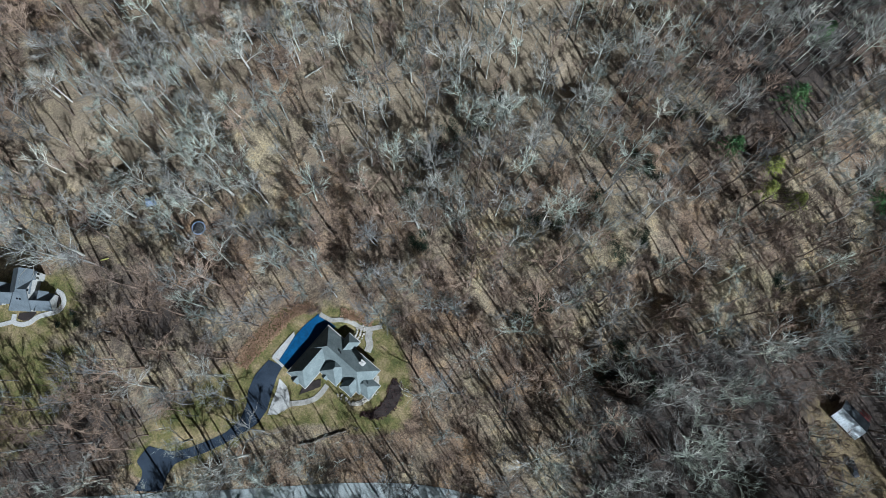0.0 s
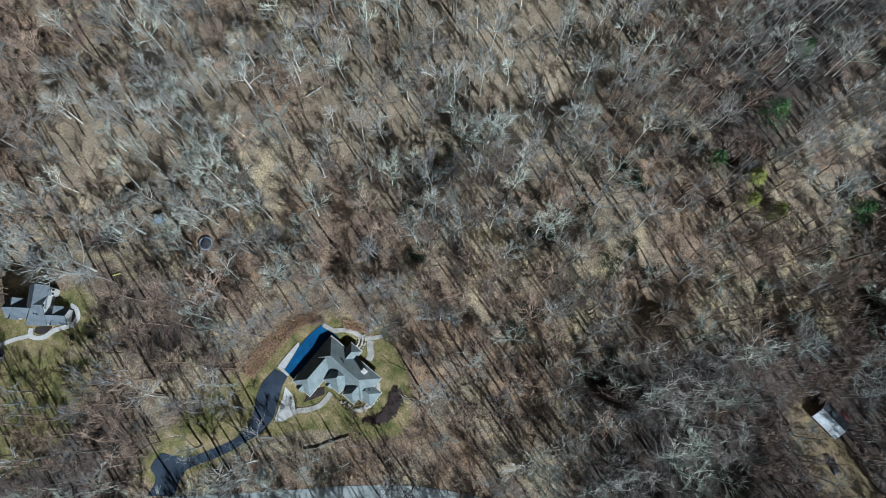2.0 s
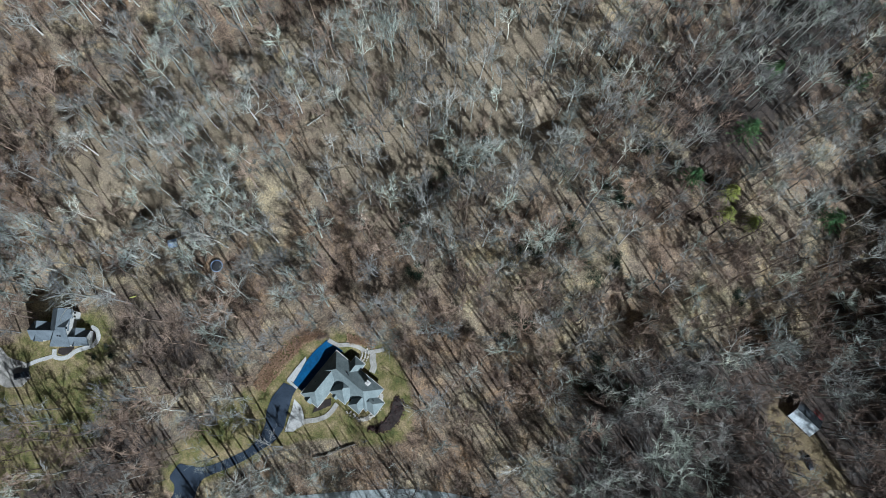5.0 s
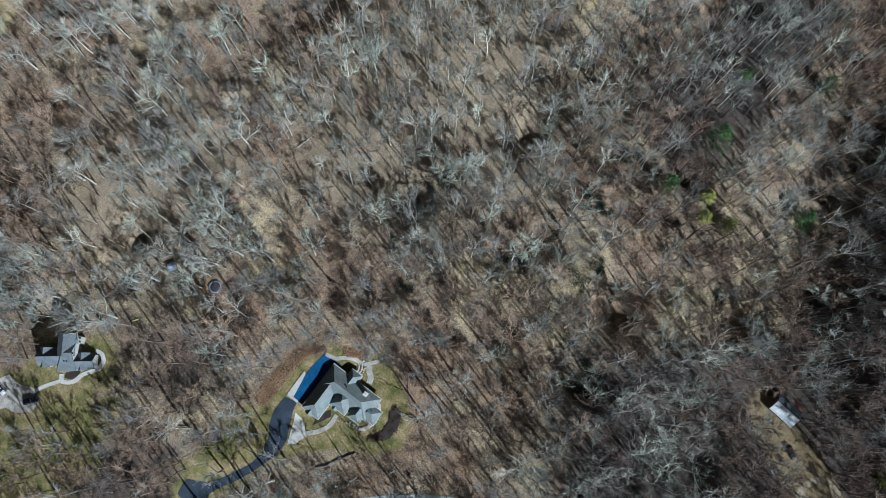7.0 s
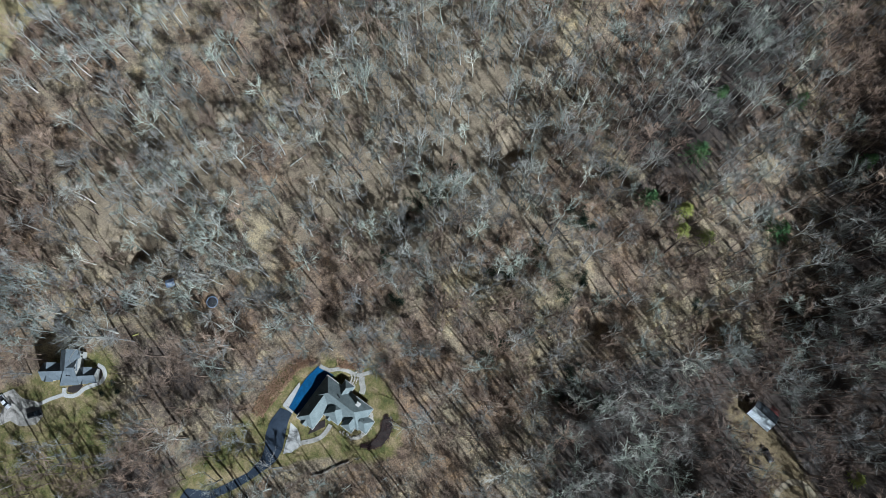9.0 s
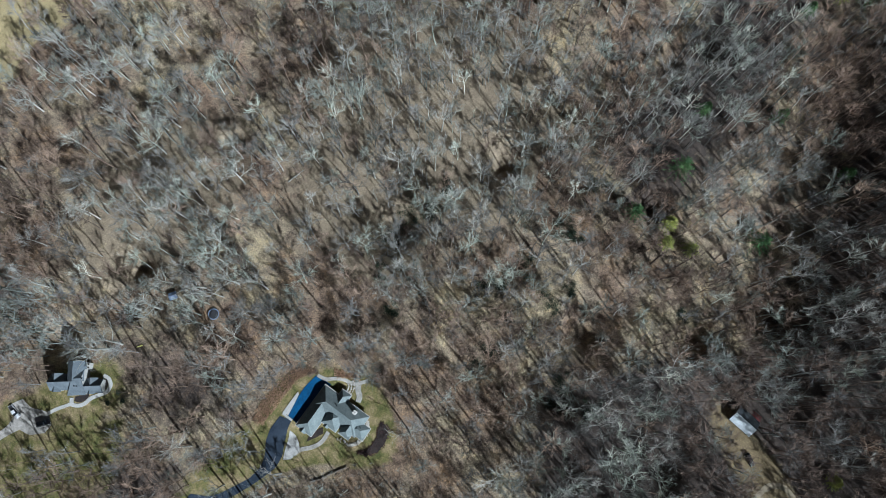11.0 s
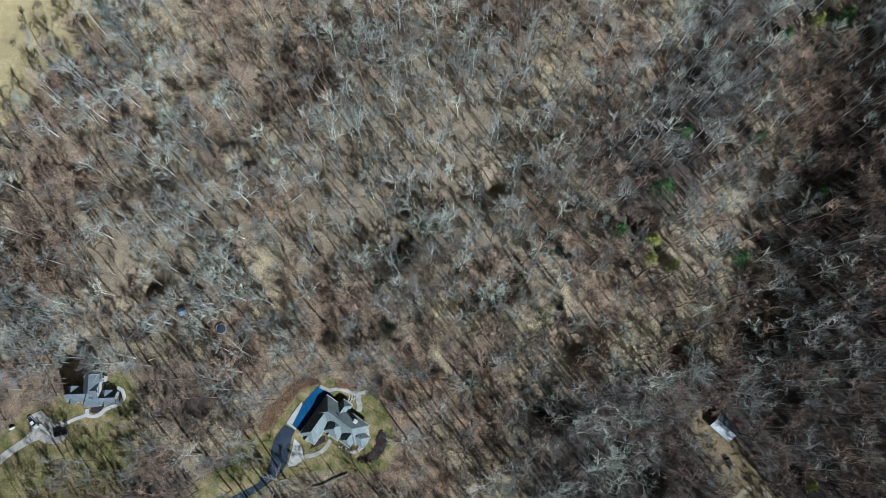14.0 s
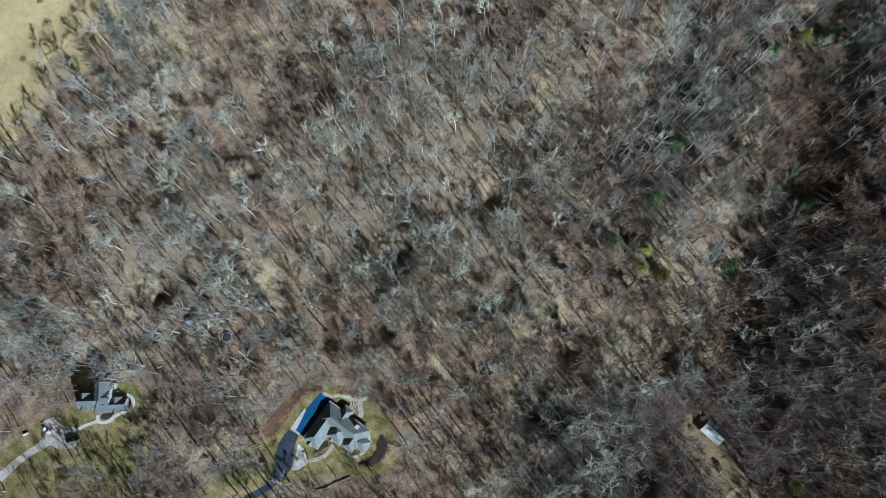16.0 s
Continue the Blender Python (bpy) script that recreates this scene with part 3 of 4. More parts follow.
for k in range(30):
    row, j = divmod(k, 10)
    a = -1.15 + 0.19 * j
    boulder(-31.0 + (2.2 + 0.95 * row) * math.cos(a) + rng.uniform(-0.1, 0.1), -46.4 + (2.2 + 0.95 * row) * math.sin(a) + rng.uniform(-0.1, 0.1), rng.uniform(0.24, 0.38))

# ---- paving round the white-sided house ----
centre_strip("garden_path", [(-127.6, -59.4), (-127.2, -61.9), (-124.5, -62.0), (-122.5, -61.1), (-120.8, -58.9), (-117.4, -57.3), (-115.2, -56.2), (-114.3, -53.5), (-115.6, -51.2), (-117.8, -50.5)], 1.35, "concrete", 0.18, "pale concrete path looping round a garden bed", "path", n=60)
centre_strip("garden_path", [(-127.6, -61.7), (-130, -62.8), (-132.2, -63.8), (-135.4, -65.9)], 1.2, "concrete", 0.16, "pale concrete path to the parking court", "path", n=20)
strip("gravel_court", [(-145.1, -61.4), (-141.7, -64.2), (-138.4, -64.6), (-135.2, -65.0), (-132.8, -69.3)], [(-148.2, -63.3), (-147.2, -67.0), (-144.6, -71.6), (-139.6, -73.6), (-134.6, -72.4)], "gravel", 0.16, "pale gravel parking court", "pavement", n=24, across=5)
strip("gravel_drive", [(-146.5, -66.7), (-147.7, -70.9), (-151.3, -73.8), (-157, -78.4), (-172, -94), (-184, -112)], [(-143.3, -71.9), (-146.6, -73.8), (-150.0, -76.4), (-154.4, -79.8), (-168, -96), (-180, -114)], "gravel", 0.13, "pale gravel drive through the trees", "driveway", n=40)
strip("planting_bed", [(-126.4, -60.4), (-124.4, -60.9), (-122.6, -59.9), (-121.4, -58.0)], [(-126.2, -58.9), (-124.6, -58.4), (-123.0, -58.0), (-121.8, -57.6)], "mulch", 0.2, "dark mulch bed inside the looping path", "flower bed", n=16)
strip("planting_bed", [(-118.0, -56.4), (-116.0, -55.4), (-115.4, -53.4), (-116.4, -51.6)], [(-119.0, -55.0), (-117.2, -54.0), (-117.0, -53.0), (-117.6, -51.9)], "mulch", 0.2, "dark mulch bed beside the white house", "flower bed", n=16)
centre_strip("track", [(120, -84), (121.5, -74), (123.5, -69.5), (127.6, -66.8), (131.4, -66.6), (134.8, -68.6), (137.4, -73), (137, -84)], 2.3, "soil", 0.07, "worn dirt track looping round a grassy patch", "track", n=40, wobble=0.15)


# ---- vehicles ----
def vehicle(m, paint, label, long=4.8, wide=1.9, pickup=False):
    car = holder("pickup_truck" if pickup else "car", m, label, "car")
    x, y = long / 2, wide / 2

    def hull(name, sections, mat, parent):
        bm = bmesh.new()
        rings = []
        for sx, w, z0, z1 in sections:
            rings.append([bm.verts.new((sx, a * w, z)) for a, z in ((-1, z0), (-0.94, z0 + 0.62 * (z1 - z0)), (-0.8, z1), (0.8, z1), (0.94, z0 + 0.62 * (z1 - z0)), (1, z0))])
        for a, b in zip(rings, rings[1:]):
            for j in range(6):
                bm.faces.new((a[j], a[(j + 1) % 6], b[(j + 1) % 6], b[j]))
        bm.faces.new(rings[0])
        bm.faces.new(rings[-1])
        return part(name, bm, mat, parent)

    if pickup:
        body = hull("body", [(-x, y * 0.94, 0.45, 1.05), (-x + 0.2, y, 0.4, 1.08), (0.2, y, 0.35, 1.1), (x - 0.5, y, 0.4, 1.05), (x, y * 0.86, 0.45, 0.9)], paint, car)
        hull("cab", [(-0.5, y * 0.9, 1.0, 1.3), (-0.35, y * 0.85, 1.0, 1.8), (0.9, y * 0.84, 1.0, 1.8), (1.5, y * 0.9, 1.0, 1.12)], "glass", body)
        bm = bmesh.new()
        box(bm, -0.38, 0.92, -y * 0.64, y * 0.64, 1.78, 1.83)
        part("roof", bm, paint, body)
        bm = bmesh.new()
        box(bm, -x + 0.15, -0.65, -y * 0.72, y * 0.72, 1.06, 1.10)
        part("load_bed", bm, "mesh", body)
    else:
        body = hull("body", [(-x, y * 0.86, 0.5, 1.0), (-x + 0.25, y, 0.4, 1.12), (0.4, y, 0.35, 1.12), (x - 0.6, y, 0.4, 1.0), (x, y * 0.82, 0.5, 0.85)], paint, car)
        hull("cabin", [(-x + 0.15, y * 0.88, 1.0, 1.15), (-x + 0.6, y * 0.85, 1.0, 1.68), (0.45, y * 0.85, 1.0, 1.7), (1.15, y * 0.9, 1.0, 1.1)], "glass", body)
        bm = bmesh.new()
        box(bm, -x + 0.6, 0.42, -y * 0.66, y * 0.66, 1.68, 1.74)
        part("roof", bm, paint, body)
    for sx in (-x * 0.62, x * 0.64):
        for sy in (-1, 1):
            bm = bmesh.new()
            bmesh.ops.create_cone(bm, cap_ends=True, segments=14, radius1=0.36, radius2=0.36, depth=0.24, matrix=pose(sx, sy * (y - 0.1), 0.36, 90))
            wheel = part("wheel", bm, "tyre", car)
            bm = bmesh.new()
            bmesh.ops.create_cone(bm, cap_ends=True, segments=10, radius1=0.2, radius2=0.2, depth=0.26, matrix=pose(sx, sy * (y - 0.1), 0.36, 90))
            part("rim", bm, "silver", wheel)
    for sy in (-0.62, 0.62):
        bm = bmesh.new()
        box(bm, x - 0.12, x + 0.01, sy * y - 0.16, sy * y + 0.16, 0.62, 0.78)
        part("headlight", bm, "silver", body)
    return car


vehicle(pose(-135.5, -69.0, 2.58, 0, 0, 22), "dark", "black estate car parked on the gravel court", 5.0, 2.0)
vehicle(pose(-146.7, -66.0, 2.58, 0, 0, -42), "silver", "pale silver pickup truck parked at the edge of the gravel", 5.4, 1.95, True)
vehicle(pose(120.0, -58.6, gz(120, -58.6) + 0.02, 0, 0, -62), "dark", "black car parked on the dirt track by the shed", 4.9, 1.95)


# ---- garden things ----
def trampoline(x, y):
    t = holder("trampoline", pose(x, y, gz(x, y)), "round black trampoline among the trees", "trampoline")
    bm = bmesh.new()
    bmesh.ops.create_circle(bm, cap_ends=True, segments=28, radius=1.75, matrix=Matrix.Translation((0, 0, 0.9)))
    part("mat", bm, "mesh", t)
    n = 28
    bm = bmesh.new()
    rows = [[bm.verts.new((r * math.cos(k * 2 * math.pi / n), r * math.sin(k * 2 * math.pi / n), z)) for r, z in ((1.76, 0.95), (2.1, 0.95), (2.1, 0.87), (1.76, 0.87))] for k in range(n)]
    for a, b in zip(rows, rows[1:] + rows[:1]):
        for j in range(4):
            bm.faces.new((a[j], b[j], b[(j + 1) % 4], a[(j + 1) % 4]))
    part("rim_pad", bm, "canvas", t, "blue-grey padded rim")
    for k in range(6):
        a = k * math.pi / 3
        bm = bmesh.new()
        bmesh.ops.create_cone(bm, cap_ends=True, segments=6, radius1=0.04, radius2=0.04, depth=1.2, matrix=Matrix.Translation((2 * math.cos(a), 2 * math.sin(a), 0.35)))
        part("leg", bm, "silver", t)


def hunting_hut(x, y):
    t = holder("hut", pose(x, y, gz(x, y), 0, 0, 25), "small blue-grey canvas-roofed play hut in the woods", "hut")
    bm = bmesh.new()
    box(bm, -1.2, 1.2, -1.1, 1.1, -0.3, 1.7)
    part("wall", bm, "rust", t)
    bm = bmesh.new()
    gable_roof(bm, -1.5, 1.5, -1.4, 1.4, 1.75, 2.5, "x")
    part("roof", bm, "canvas", t, "blue-grey canvas roof")


def yellow_boat(x, y):
    bm = bmesh.new()
    rings = []
    for k in range(9):
        u = -1 + k / 4
        w = 0.36 * (1 - u * u) + 0.04
        rings.append([bm.verts.new((u * 1.3, 0.6 * w * math.cos(a), 0.3 + 0.22 * math.sin(a) + 0.1 * u * u)) for a in (0, 0.8, 2.3, 3.14, 4.0, 5.4)])
    for a, b in zip(rings, rings[1:]):
        for j in range(6):
            bm.faces.new((a[j], a[(j + 1) % 6], b[(j + 1) % 6], b[j]))
    bm.faces.new(rings[0])
    bm.faces.new(rings[-1])
    ob = part("kayak", bm, "yellow")
    ob.matrix_world = pose(x, y, gz(x, y) - 0.05, 0, 0, 25)
    tagged(ob, "small faded yellow plastic boat lying on the leaves", "kayak")


trampoline(-81.5, -24.7)
hunting_hut(-97.5, -19.4)
yellow_boat(-107.2, -38.8)


def plank_pile(x, y, ang, mat, label, n=7, long=5.0):
    t = holder("plank_pile", pose(x, y, gz(x, y), 0, 0, ang), label, "timber")
    r = random.Random(int(x))
    for k in range(n):
        bm = bmesh.new()
        box(bm, -long / 2 * r.uniform(0.6, 1), long / 2 * r.uniform(0.6, 1), -0.12, 0.12, 0, 0.1)
        bmesh.ops.transform(bm, matrix=pose(r.uniform(-0.6, 0.6), (k - n / 2) * 0.36, 0.02 + 0.11 * (k % 3), 0, 0, r.uniform(-9, 9)), verts=bm.verts)
        part("plank", bm, mat if k % 3 else "rust", t)


plank_pile(123.4, -43.2, -38, "red", "pile of dull red boards beside the shed", 6, 4.5)
plank_pile(121.5, -40.4, -38, "rust", "pile of grey weathered boards behind the shed", 9, 6.0)
plank_pile(117.7, -62.8, -45, "rust", "grey timber pallet lying on the track", 5, 2.2)


# ---- trees ----
def tube(pts, radii, n):
    """Vertices and triangles of a tapering tube along a broken line."""
    pts = np.array(pts, float)
    d = np.gradient(pts, axis=0)
    d /= np.linalg.norm(d, axis=1)[:, None] + 1e-9
    ref = np.where(np.abs(d[:, 2:3]) > 0.9, [[1.0, 0, 0]], [[0, 0, 1.0]])
    u = np.cross(d, ref)
    u /= np.linalg.norm(u, axis=1)[:, None] + 1e-9
    w = np.cross(d, u)
    a = np.arange(n) * 2 * np.pi / n
    v = pts[:, None] + np.array(radii)[:, None, None] * (np.cos(a)[None, :, None] * u[:, None] + np.sin(a)[None, :, None] * w[:, None])
    f = []
    for k in range(len(pts) - 1):
        for j in range(n):
            p, q = k * n + j, k * n + (j + 1) % n
            f += [(p, q, q + n), (p, q + n, p + n)]
    return v.reshape(-1, 3), np.array(f)


class Heap:
    def __init__(self):
        self.v, self.f, self.n = [], [], 0

    def add(self, v, f):
        self.v.append(v)
        self.f.append(f + self.n)
        self.n += len(v)

    def done(self):
        return np.concatenate(self.v), np.concatenate(self.f)


def deflect(way, angle, r):
    """A unit way at about that angle, in radians, from the given one."""
    side = np.cross(way, r.normal(0, 1, 3))
    side /= np.linalg.norm(side) + 1e-9
    return way * math.cos(angle) + side * math.sin(angle)


def blade(o, way, long, wide, r):
    c = np.cross(way, r.normal(0, 1, 3))
    c *= wide / (np.linalg.norm(c) + 1e-9)
    return [o - c, o + c, o + way * long]


def bare_tree(seed, tall, spread, first, limbs, branches, subs, twigs, thick, rise, twig_w=0.022, wild=1.0):
    """A leafless tree: trunk (vertices, triangles), limbs and branches, and the fine twigs. wild: how crooked its limbs are."""
    r = np.random.RandomState(seed)
    trunk, crown, fine = Heap(), Heap(), Heap()
    lean = r.uniform(-0.06, 0.06, 2)
    hs = np.linspace(0, tall * 0.86, 5)
    bend = np.cumsum(r.normal(0, 0.22, (5, 2)), 0) + hs[:, None] * lean
    bend -= bend[0]
    axis = np.column_stack([bend, hs])
    axis[0, 2] = -1.0
    trunk.add(*tube(axis, (1.2 if thick > 0.3 else 1.35) * thick * np.array([1.25, 0.95, 0.8, 0.5, 0.1]), 4))

    def at(h):
        return np.array([np.interp(h, hs, axis[:, 0]), np.interp(h, hs, axis[:, 1]), h])

    turn = r.uniform(0, 6.28)
    for k in range(limbs):
        u = k / max(limbs - 1, 1)
        h = tall * (first + (0.8 - first) * u) + r.uniform(-0.7, 0.7)
        turn += 2.4 + r.uniform(-0.6, 0.6)
        long = spread * (1.25 - 0.55 * u) * r.uniform(0.75, 1.25)
        way = np.array([math.cos(turn), math.sin(turn), rise * r.uniform(0.6, 1.3) + 0.7 * u])
        way /= np.linalg.norm(way)
        pts, ways = [at(h)], []
        for _ in range(3):
            way = deflect(way, wild * r.uniform(0.05, 0.28), r) + [0, 0, 0.09]
            way /= np.linalg.norm(way)
            pts.append(pts[-1] + way * long / 3)
            ways.append(way)
        pts = np.array(pts)
        r0 = thick * (0.56 - 0.2 * u)
        crown.add(*tube(pts, r0 * np.array([1, 0.8, 0.52, 0.14]), 3))
        tri, tiny = [], []
        for j in range(branches):
            f = 0.45 + 2.5 * (j + r.uniform(0, 0.9)) / branches
            i = min(int(f), 2)
            q = pts[i] + (pts[i + 1] - pts[i]) * (f - i)
            side = deflect(ways[i], wild * r.uniform(0.3, 0.62), r) + [0, 0, 0.1]
            side /= np.linalg.norm(side)
            bl = long * r.uniform(0.4, 0.7) * (1.2 - f / 6)
            mid = q + side * bl * 0.5
            out = deflect(side, wild * r.uniform(0.08, 0.28), r)
            end = mid + out * bl * 0.5
            c = np.cross(side, r.normal(0, 1, 3))
            c *= max(r0 * 0.46, 0.065) / (np.linalg.norm(c) + 1e-9)
            crown.add(np.array([q - c, q + c, mid - c * 0.7, mid + c * 0.7, end]), np.array([(0, 1, 3), (0, 3, 2), (2, 3, 4)]))
            for m in range(subs):
                g = (m + r.uniform(0.2, 1)) / subs
                o = q + (mid - q) * g * 2 if g < 0.5 else mid + (end - mid) * (g * 2 - 1)
                w = deflect(out, wild * r.uniform(0.2, 0.55), r)
                sl = bl * r.uniform(0.4, 0.75)
                tri += blade(o, w, sl, 0.068, r)
                for _ in range(twigs):
                    tiny += blade(o + w * sl * r.uniform(0.05, 0.9), deflect(w, r.uniform(0.18, 0.6), r), r.uniform(0.9, 2.3), twig_w, r)
        crown.add(np.array(tri), np.arange(len(tri)).reshape(-1, 3))
        fine.add(np.array(tiny), np.arange(len(tiny)).reshape(-1, 3))
    return trunk.done(), crown.done(), fine.done()


def sapling(seed, tall, spread):
    """A slender young tree or whip: a thin stem with a narrow broom of twigs."""
    r = np.random.RandomState(seed)
    trunk = Heap()
    top = np.array([r.uniform(-0.05, 0.05) * tall, r.uniform(-0.05, 0.05) * tall, tall])
    trunk.add(*tube([(0, 0, -0.4), top * 0.5 + [0.1, 0.05, 0], top], [0.05 + 0.008 * tall, 0.04 + 0.005 * tall, 0.02], 3))
    tri = []
    for k in range(13):
        o = top * r.uniform(0.3, 0.95)
        a = r.uniform(0, 6.28)
        d = np.array([math.cos(a), math.sin(a), r.uniform(0.5, 1.8)])
        d /= np.linalg.norm(d)
        long = spread * r.uniform(0.6, 1.3)
        tri += blade(o, d, long, 0.045, r)
        for _ in range(2):
            tri += blade(o + d * long * r.uniform(0.2, 0.8), deflect(d, r.uniform(0.2, 0.6), r), long * r.uniform(0.4, 0.7), 0.032, r)
    return trunk.done(), (np.array(tri), np.arange(len(tri)).reshape(-1, 3)), (np.zeros((0, 3)), np.zeros((0, 3), int))


PROTOS = {
    "pale": [bare_tree(s, t, sp, 0.36, 8, 7, 3, 3, 0.34, 0.6, 0.035, 1.5) for s, t, sp in ((1, 18, 6.0), (2, 20, 6.6), (3, 16, 5.4), (4, 22, 6.2))],
    "wood": [bare_tree(s, t, sp, fi, 6, 6, 3, 3, th, ri, 0.038) for s, t, sp, fi, th, ri in ((11, 19, 4.6, 0.5, 0.17, 0.9), (12, 21, 4.2, 0.56, 0.18, 1.1), (13, 16, 4.6, 0.45, 0.16, 0.6),
             (14, 22, 5.2, 0.52, 0.21, 0.7), (15, 18, 3.6, 0.55, 0.13, 1.3), (16, 20, 4.4, 0.5, 0.16, 1.0), (17, 15, 3.8, 0.42, 0.13, 0.9), (18, 23, 4.8, 0.6, 0.20, 0.9), (19, 18, 5.2, 0.48, 0.18, 0.6), (20, 17, 4.0, 0.5, 0.14, 1.0))],
    "sapling": [sapling(s, t, w) for s, t, w in ((31, 6.5, 1.6), (32, 9.5, 1.9), (33, 5.0, 1.5), (34, 12.0, 2.1), (35, 14.0, 2.3))],
}

LAWN = [(-57, -66), (-60, -60), (-52, -44), (-38, -40), (-22, -42), (-14, -52), (-10, -63), (-13, -69), (-22, -71.5), (-34, -70.5), (-43, -73), (-48, -77), (-62, -88.5), (-73, -95), (-73, -103), (-82, -104), (-84, -92), (-79, -87), (-60, -77.5), (-57.5, -72)]
CLEARINGS = [LAWN, YARD_COTTAGE, YARD_SHED, FIELD]
ROAD_POLY = ROAD_TOP + [(x + 1.3, y - 6.0) for x, y in ROAD_TOP[::-1]]
PALE_AT = [(-169.8, 23.4), (-167.2, 6.1), (-160.3, 47.8), (-137.4, 60.1), (-104.0, 7.8), (-80.8, 0.7), (-79.6, 36.1), (-77.1, 25.8), (-105.5, 46.2), (-57.6, 60.7), (-24.8, 108.6), (-30.1, 94.8),
           (-58.5, 98.4), (-45.3, 110.6), (28.1, 86.7), (29.5, 98.8), (-49.9, 3.4), (-43.4, 27.7), (-28.0, 33.4), (-16.9, -12.5), (-4.8, -10.4), (-0.5, 22.6), (10.8, -13.2), (28.3, 49.3), (27.2, 33.7)]
PALE_ALSO = [(91.7, 116.7), (75.4, 98.9), (117.4, 119.5), (140.0, -0.9), (109.0, 25.4), (6.0, -47.7), (-5.1, -59.7), (33.7, -50.2), (101.4, -24.7), (119.3, -29.4), (128.9, -33.7), (87.3, -28.5), (-73.6, -6.4),
             (-74.1, -12.5), (-101.9, -24.5), (-98.9, -14.4), (-110.7, -25.3), (-86.1, -15.1), (-134.2, 8.1), (-137.6, -33.6), (-117.8, -40.6), (-113.3, -38.9), (-51.9, -85.8), (-69.4, -84.6), (-59.4, -90.4), (-64.4, -65.6), (-78.4, -74.6)]
pale_at = PALE_AT + PALE_ALSO


def scatter(seed, spacing, x0, x1, y0, y1, keep):
    """Jittered points on a grid."""
    r = np.random.RandomState(seed)
    xs, ys = np.meshgrid(np.arange(x0, x1, spacing), np.arange(y0, y1, spacing))
    p = np.stack([xs.ravel(), ys.ravel()], 1) + r.uniform(-0.62, 0.62, (xs.size, 2)) * spacing
    return p[keep(p[:, 0], p[:, 1], r)]


EVERGREENS = [(98.2, 73.2, 9.9, 3.6, "needle"), (128.9, 73.6, 9.9, 3.8, "needle"), (87.9, 46.5, 13.2, 6.9, "needle"), (121.8, 22.5, 11.0, 6.3, "needle"), (166.1, 131.6, 13.2, 6.6, "needle"), (94.2, 16.6, 8.8, 3.8, "needle_yellow"), (84.7, 18.1, 8.8, 3.6, "needle_yellow"), (85.5, 25.7, 8.8, 3.8, "needle_yellow"), (71.3, 27.9, 12.1, 4.6, "needle"), (155.6, 53, 8.8, 3.6, "needle"), (155.4, 130.5, 8.8, 3.6, "needle_yellow"), (140.8, 121.3, 7.7, 3.1, "needle"), (151, -63.7, 5.5, 3.8, "needle_yellow")]


def wooded(x, y, r):
    ok = np.ones(len(x), bool)
    for poly in CLEARINGS:
        ok &= ~inside(x, y, poly)
    ok &= ~inside(x, y, ROAD_POLY)
    ok &= ~(inside(x, y, YARD_SOUTH) & (r.rand(len(x)) < 0.45))
    ok &= np.hypot(x + 81.5, y + 24.7) > 3.2
    ok &= np.hypot(x - SHED[0], y - SHED[1]) > 7.0
    ok &= np.hypot(x - 122.5, y + 41.8) > 3.0
    ok &= np.hypot(x + 134.0, y + 42) > 5.5
    ok &= np.hypot(x + 16, y - 14) > 2.5
    ok &= np.hypot(x - 44, y + 45) > 2.0
    ok &= np.hypot(x + 97.5, y + 19.4) > 2.6
    for px, py, _, wide, _ in EVERGREENS:
        ok &= np.hypot(x - px, y - py) > wide + 1.2
        ok &= np.hypot(x - px * 0.97, y - py + 4) > wide
    for px, py in pale_at:
        ok &= np.hypot(x - px, y - py) > 2.5
    ok &= (y > -98) | (x < 40)
    return ok & (r.rand(len(x)) < thickness(x, y))


def thickness(x, y):
    """How densely the trees stand, 0 to 1."""
    t = 0.54 + 0.16 * np.sin(0.07 * x + 0.05 * y + 1.0) + 0.14 * np.sin(0.06 * y - 0.045 * x + 2.0)
    t = t - 0.1 / (1 + np.exp((x + 60) / 12)) / (1 + np.exp(-(y + 12) / 8))
    creek = x - np.interp(y, CREEK_Y, CREEK_X)
    t = t + 0.4 / (1 + np.exp(-(creek + 6) / 6)) + 0.35 / (1 + np.exp((y + 28) / 9)) / (1 + np.exp(-(x - 38) / 12))
    h = line_distance(x, y, HOLLOW)
    t = t + 0.5 * np.sin(0.31 * x - 0.12 * y + 0.6 + 1.5 * np.sin(0.09 * y)) * np.sin(0.14 * x + 0.29 * y + 2.1 + 1.5 * np.sin(0.07 * x)) + 0.12 * np.sin(0.17 * y - 0.11 * x)
    return np.clip(t + 0.35 * np.exp(-((h - 6) / 12) ** 2), 0.12, 1)


trees = scatter(7, 4.5, -228, 212, -124, 174, wooded)
along = (trees[:, 0] - HOUSE[0]) * 0.69 - (trees[:, 1] - HOUSE[1]) * 0.724
across = (trees[:, 0] - HOUSE[0]) * 0.724 + (trees[:, 1] - HOUSE[1]) * 0.69
open_lawn = (along > 0) & (along < 31) & (np.abs(across + 1) < 15)
open_lawn |= np.hypot(trees[:, 0] + 106, trees[:, 1] + 53) < 8
trees = trees[~open_lawn]
near = [((-34, -55), 44), ((-125, -53), 40), ((117, -45), 34)]
score = np.min([np.hypot(trees[:, 0] - c[0], trees[:, 1] - c[1]) / r for c, r in near], 0)
order = np.argsort(score)
single, rest = trees[order[:240]], trees[order[240:]]

BARKS = ["bark_grey", "bark_brown", "bark_lichen", "bark_pale", "twig_grey", "twig_brown"]
TWIGS = [4, 5, 2, 2]
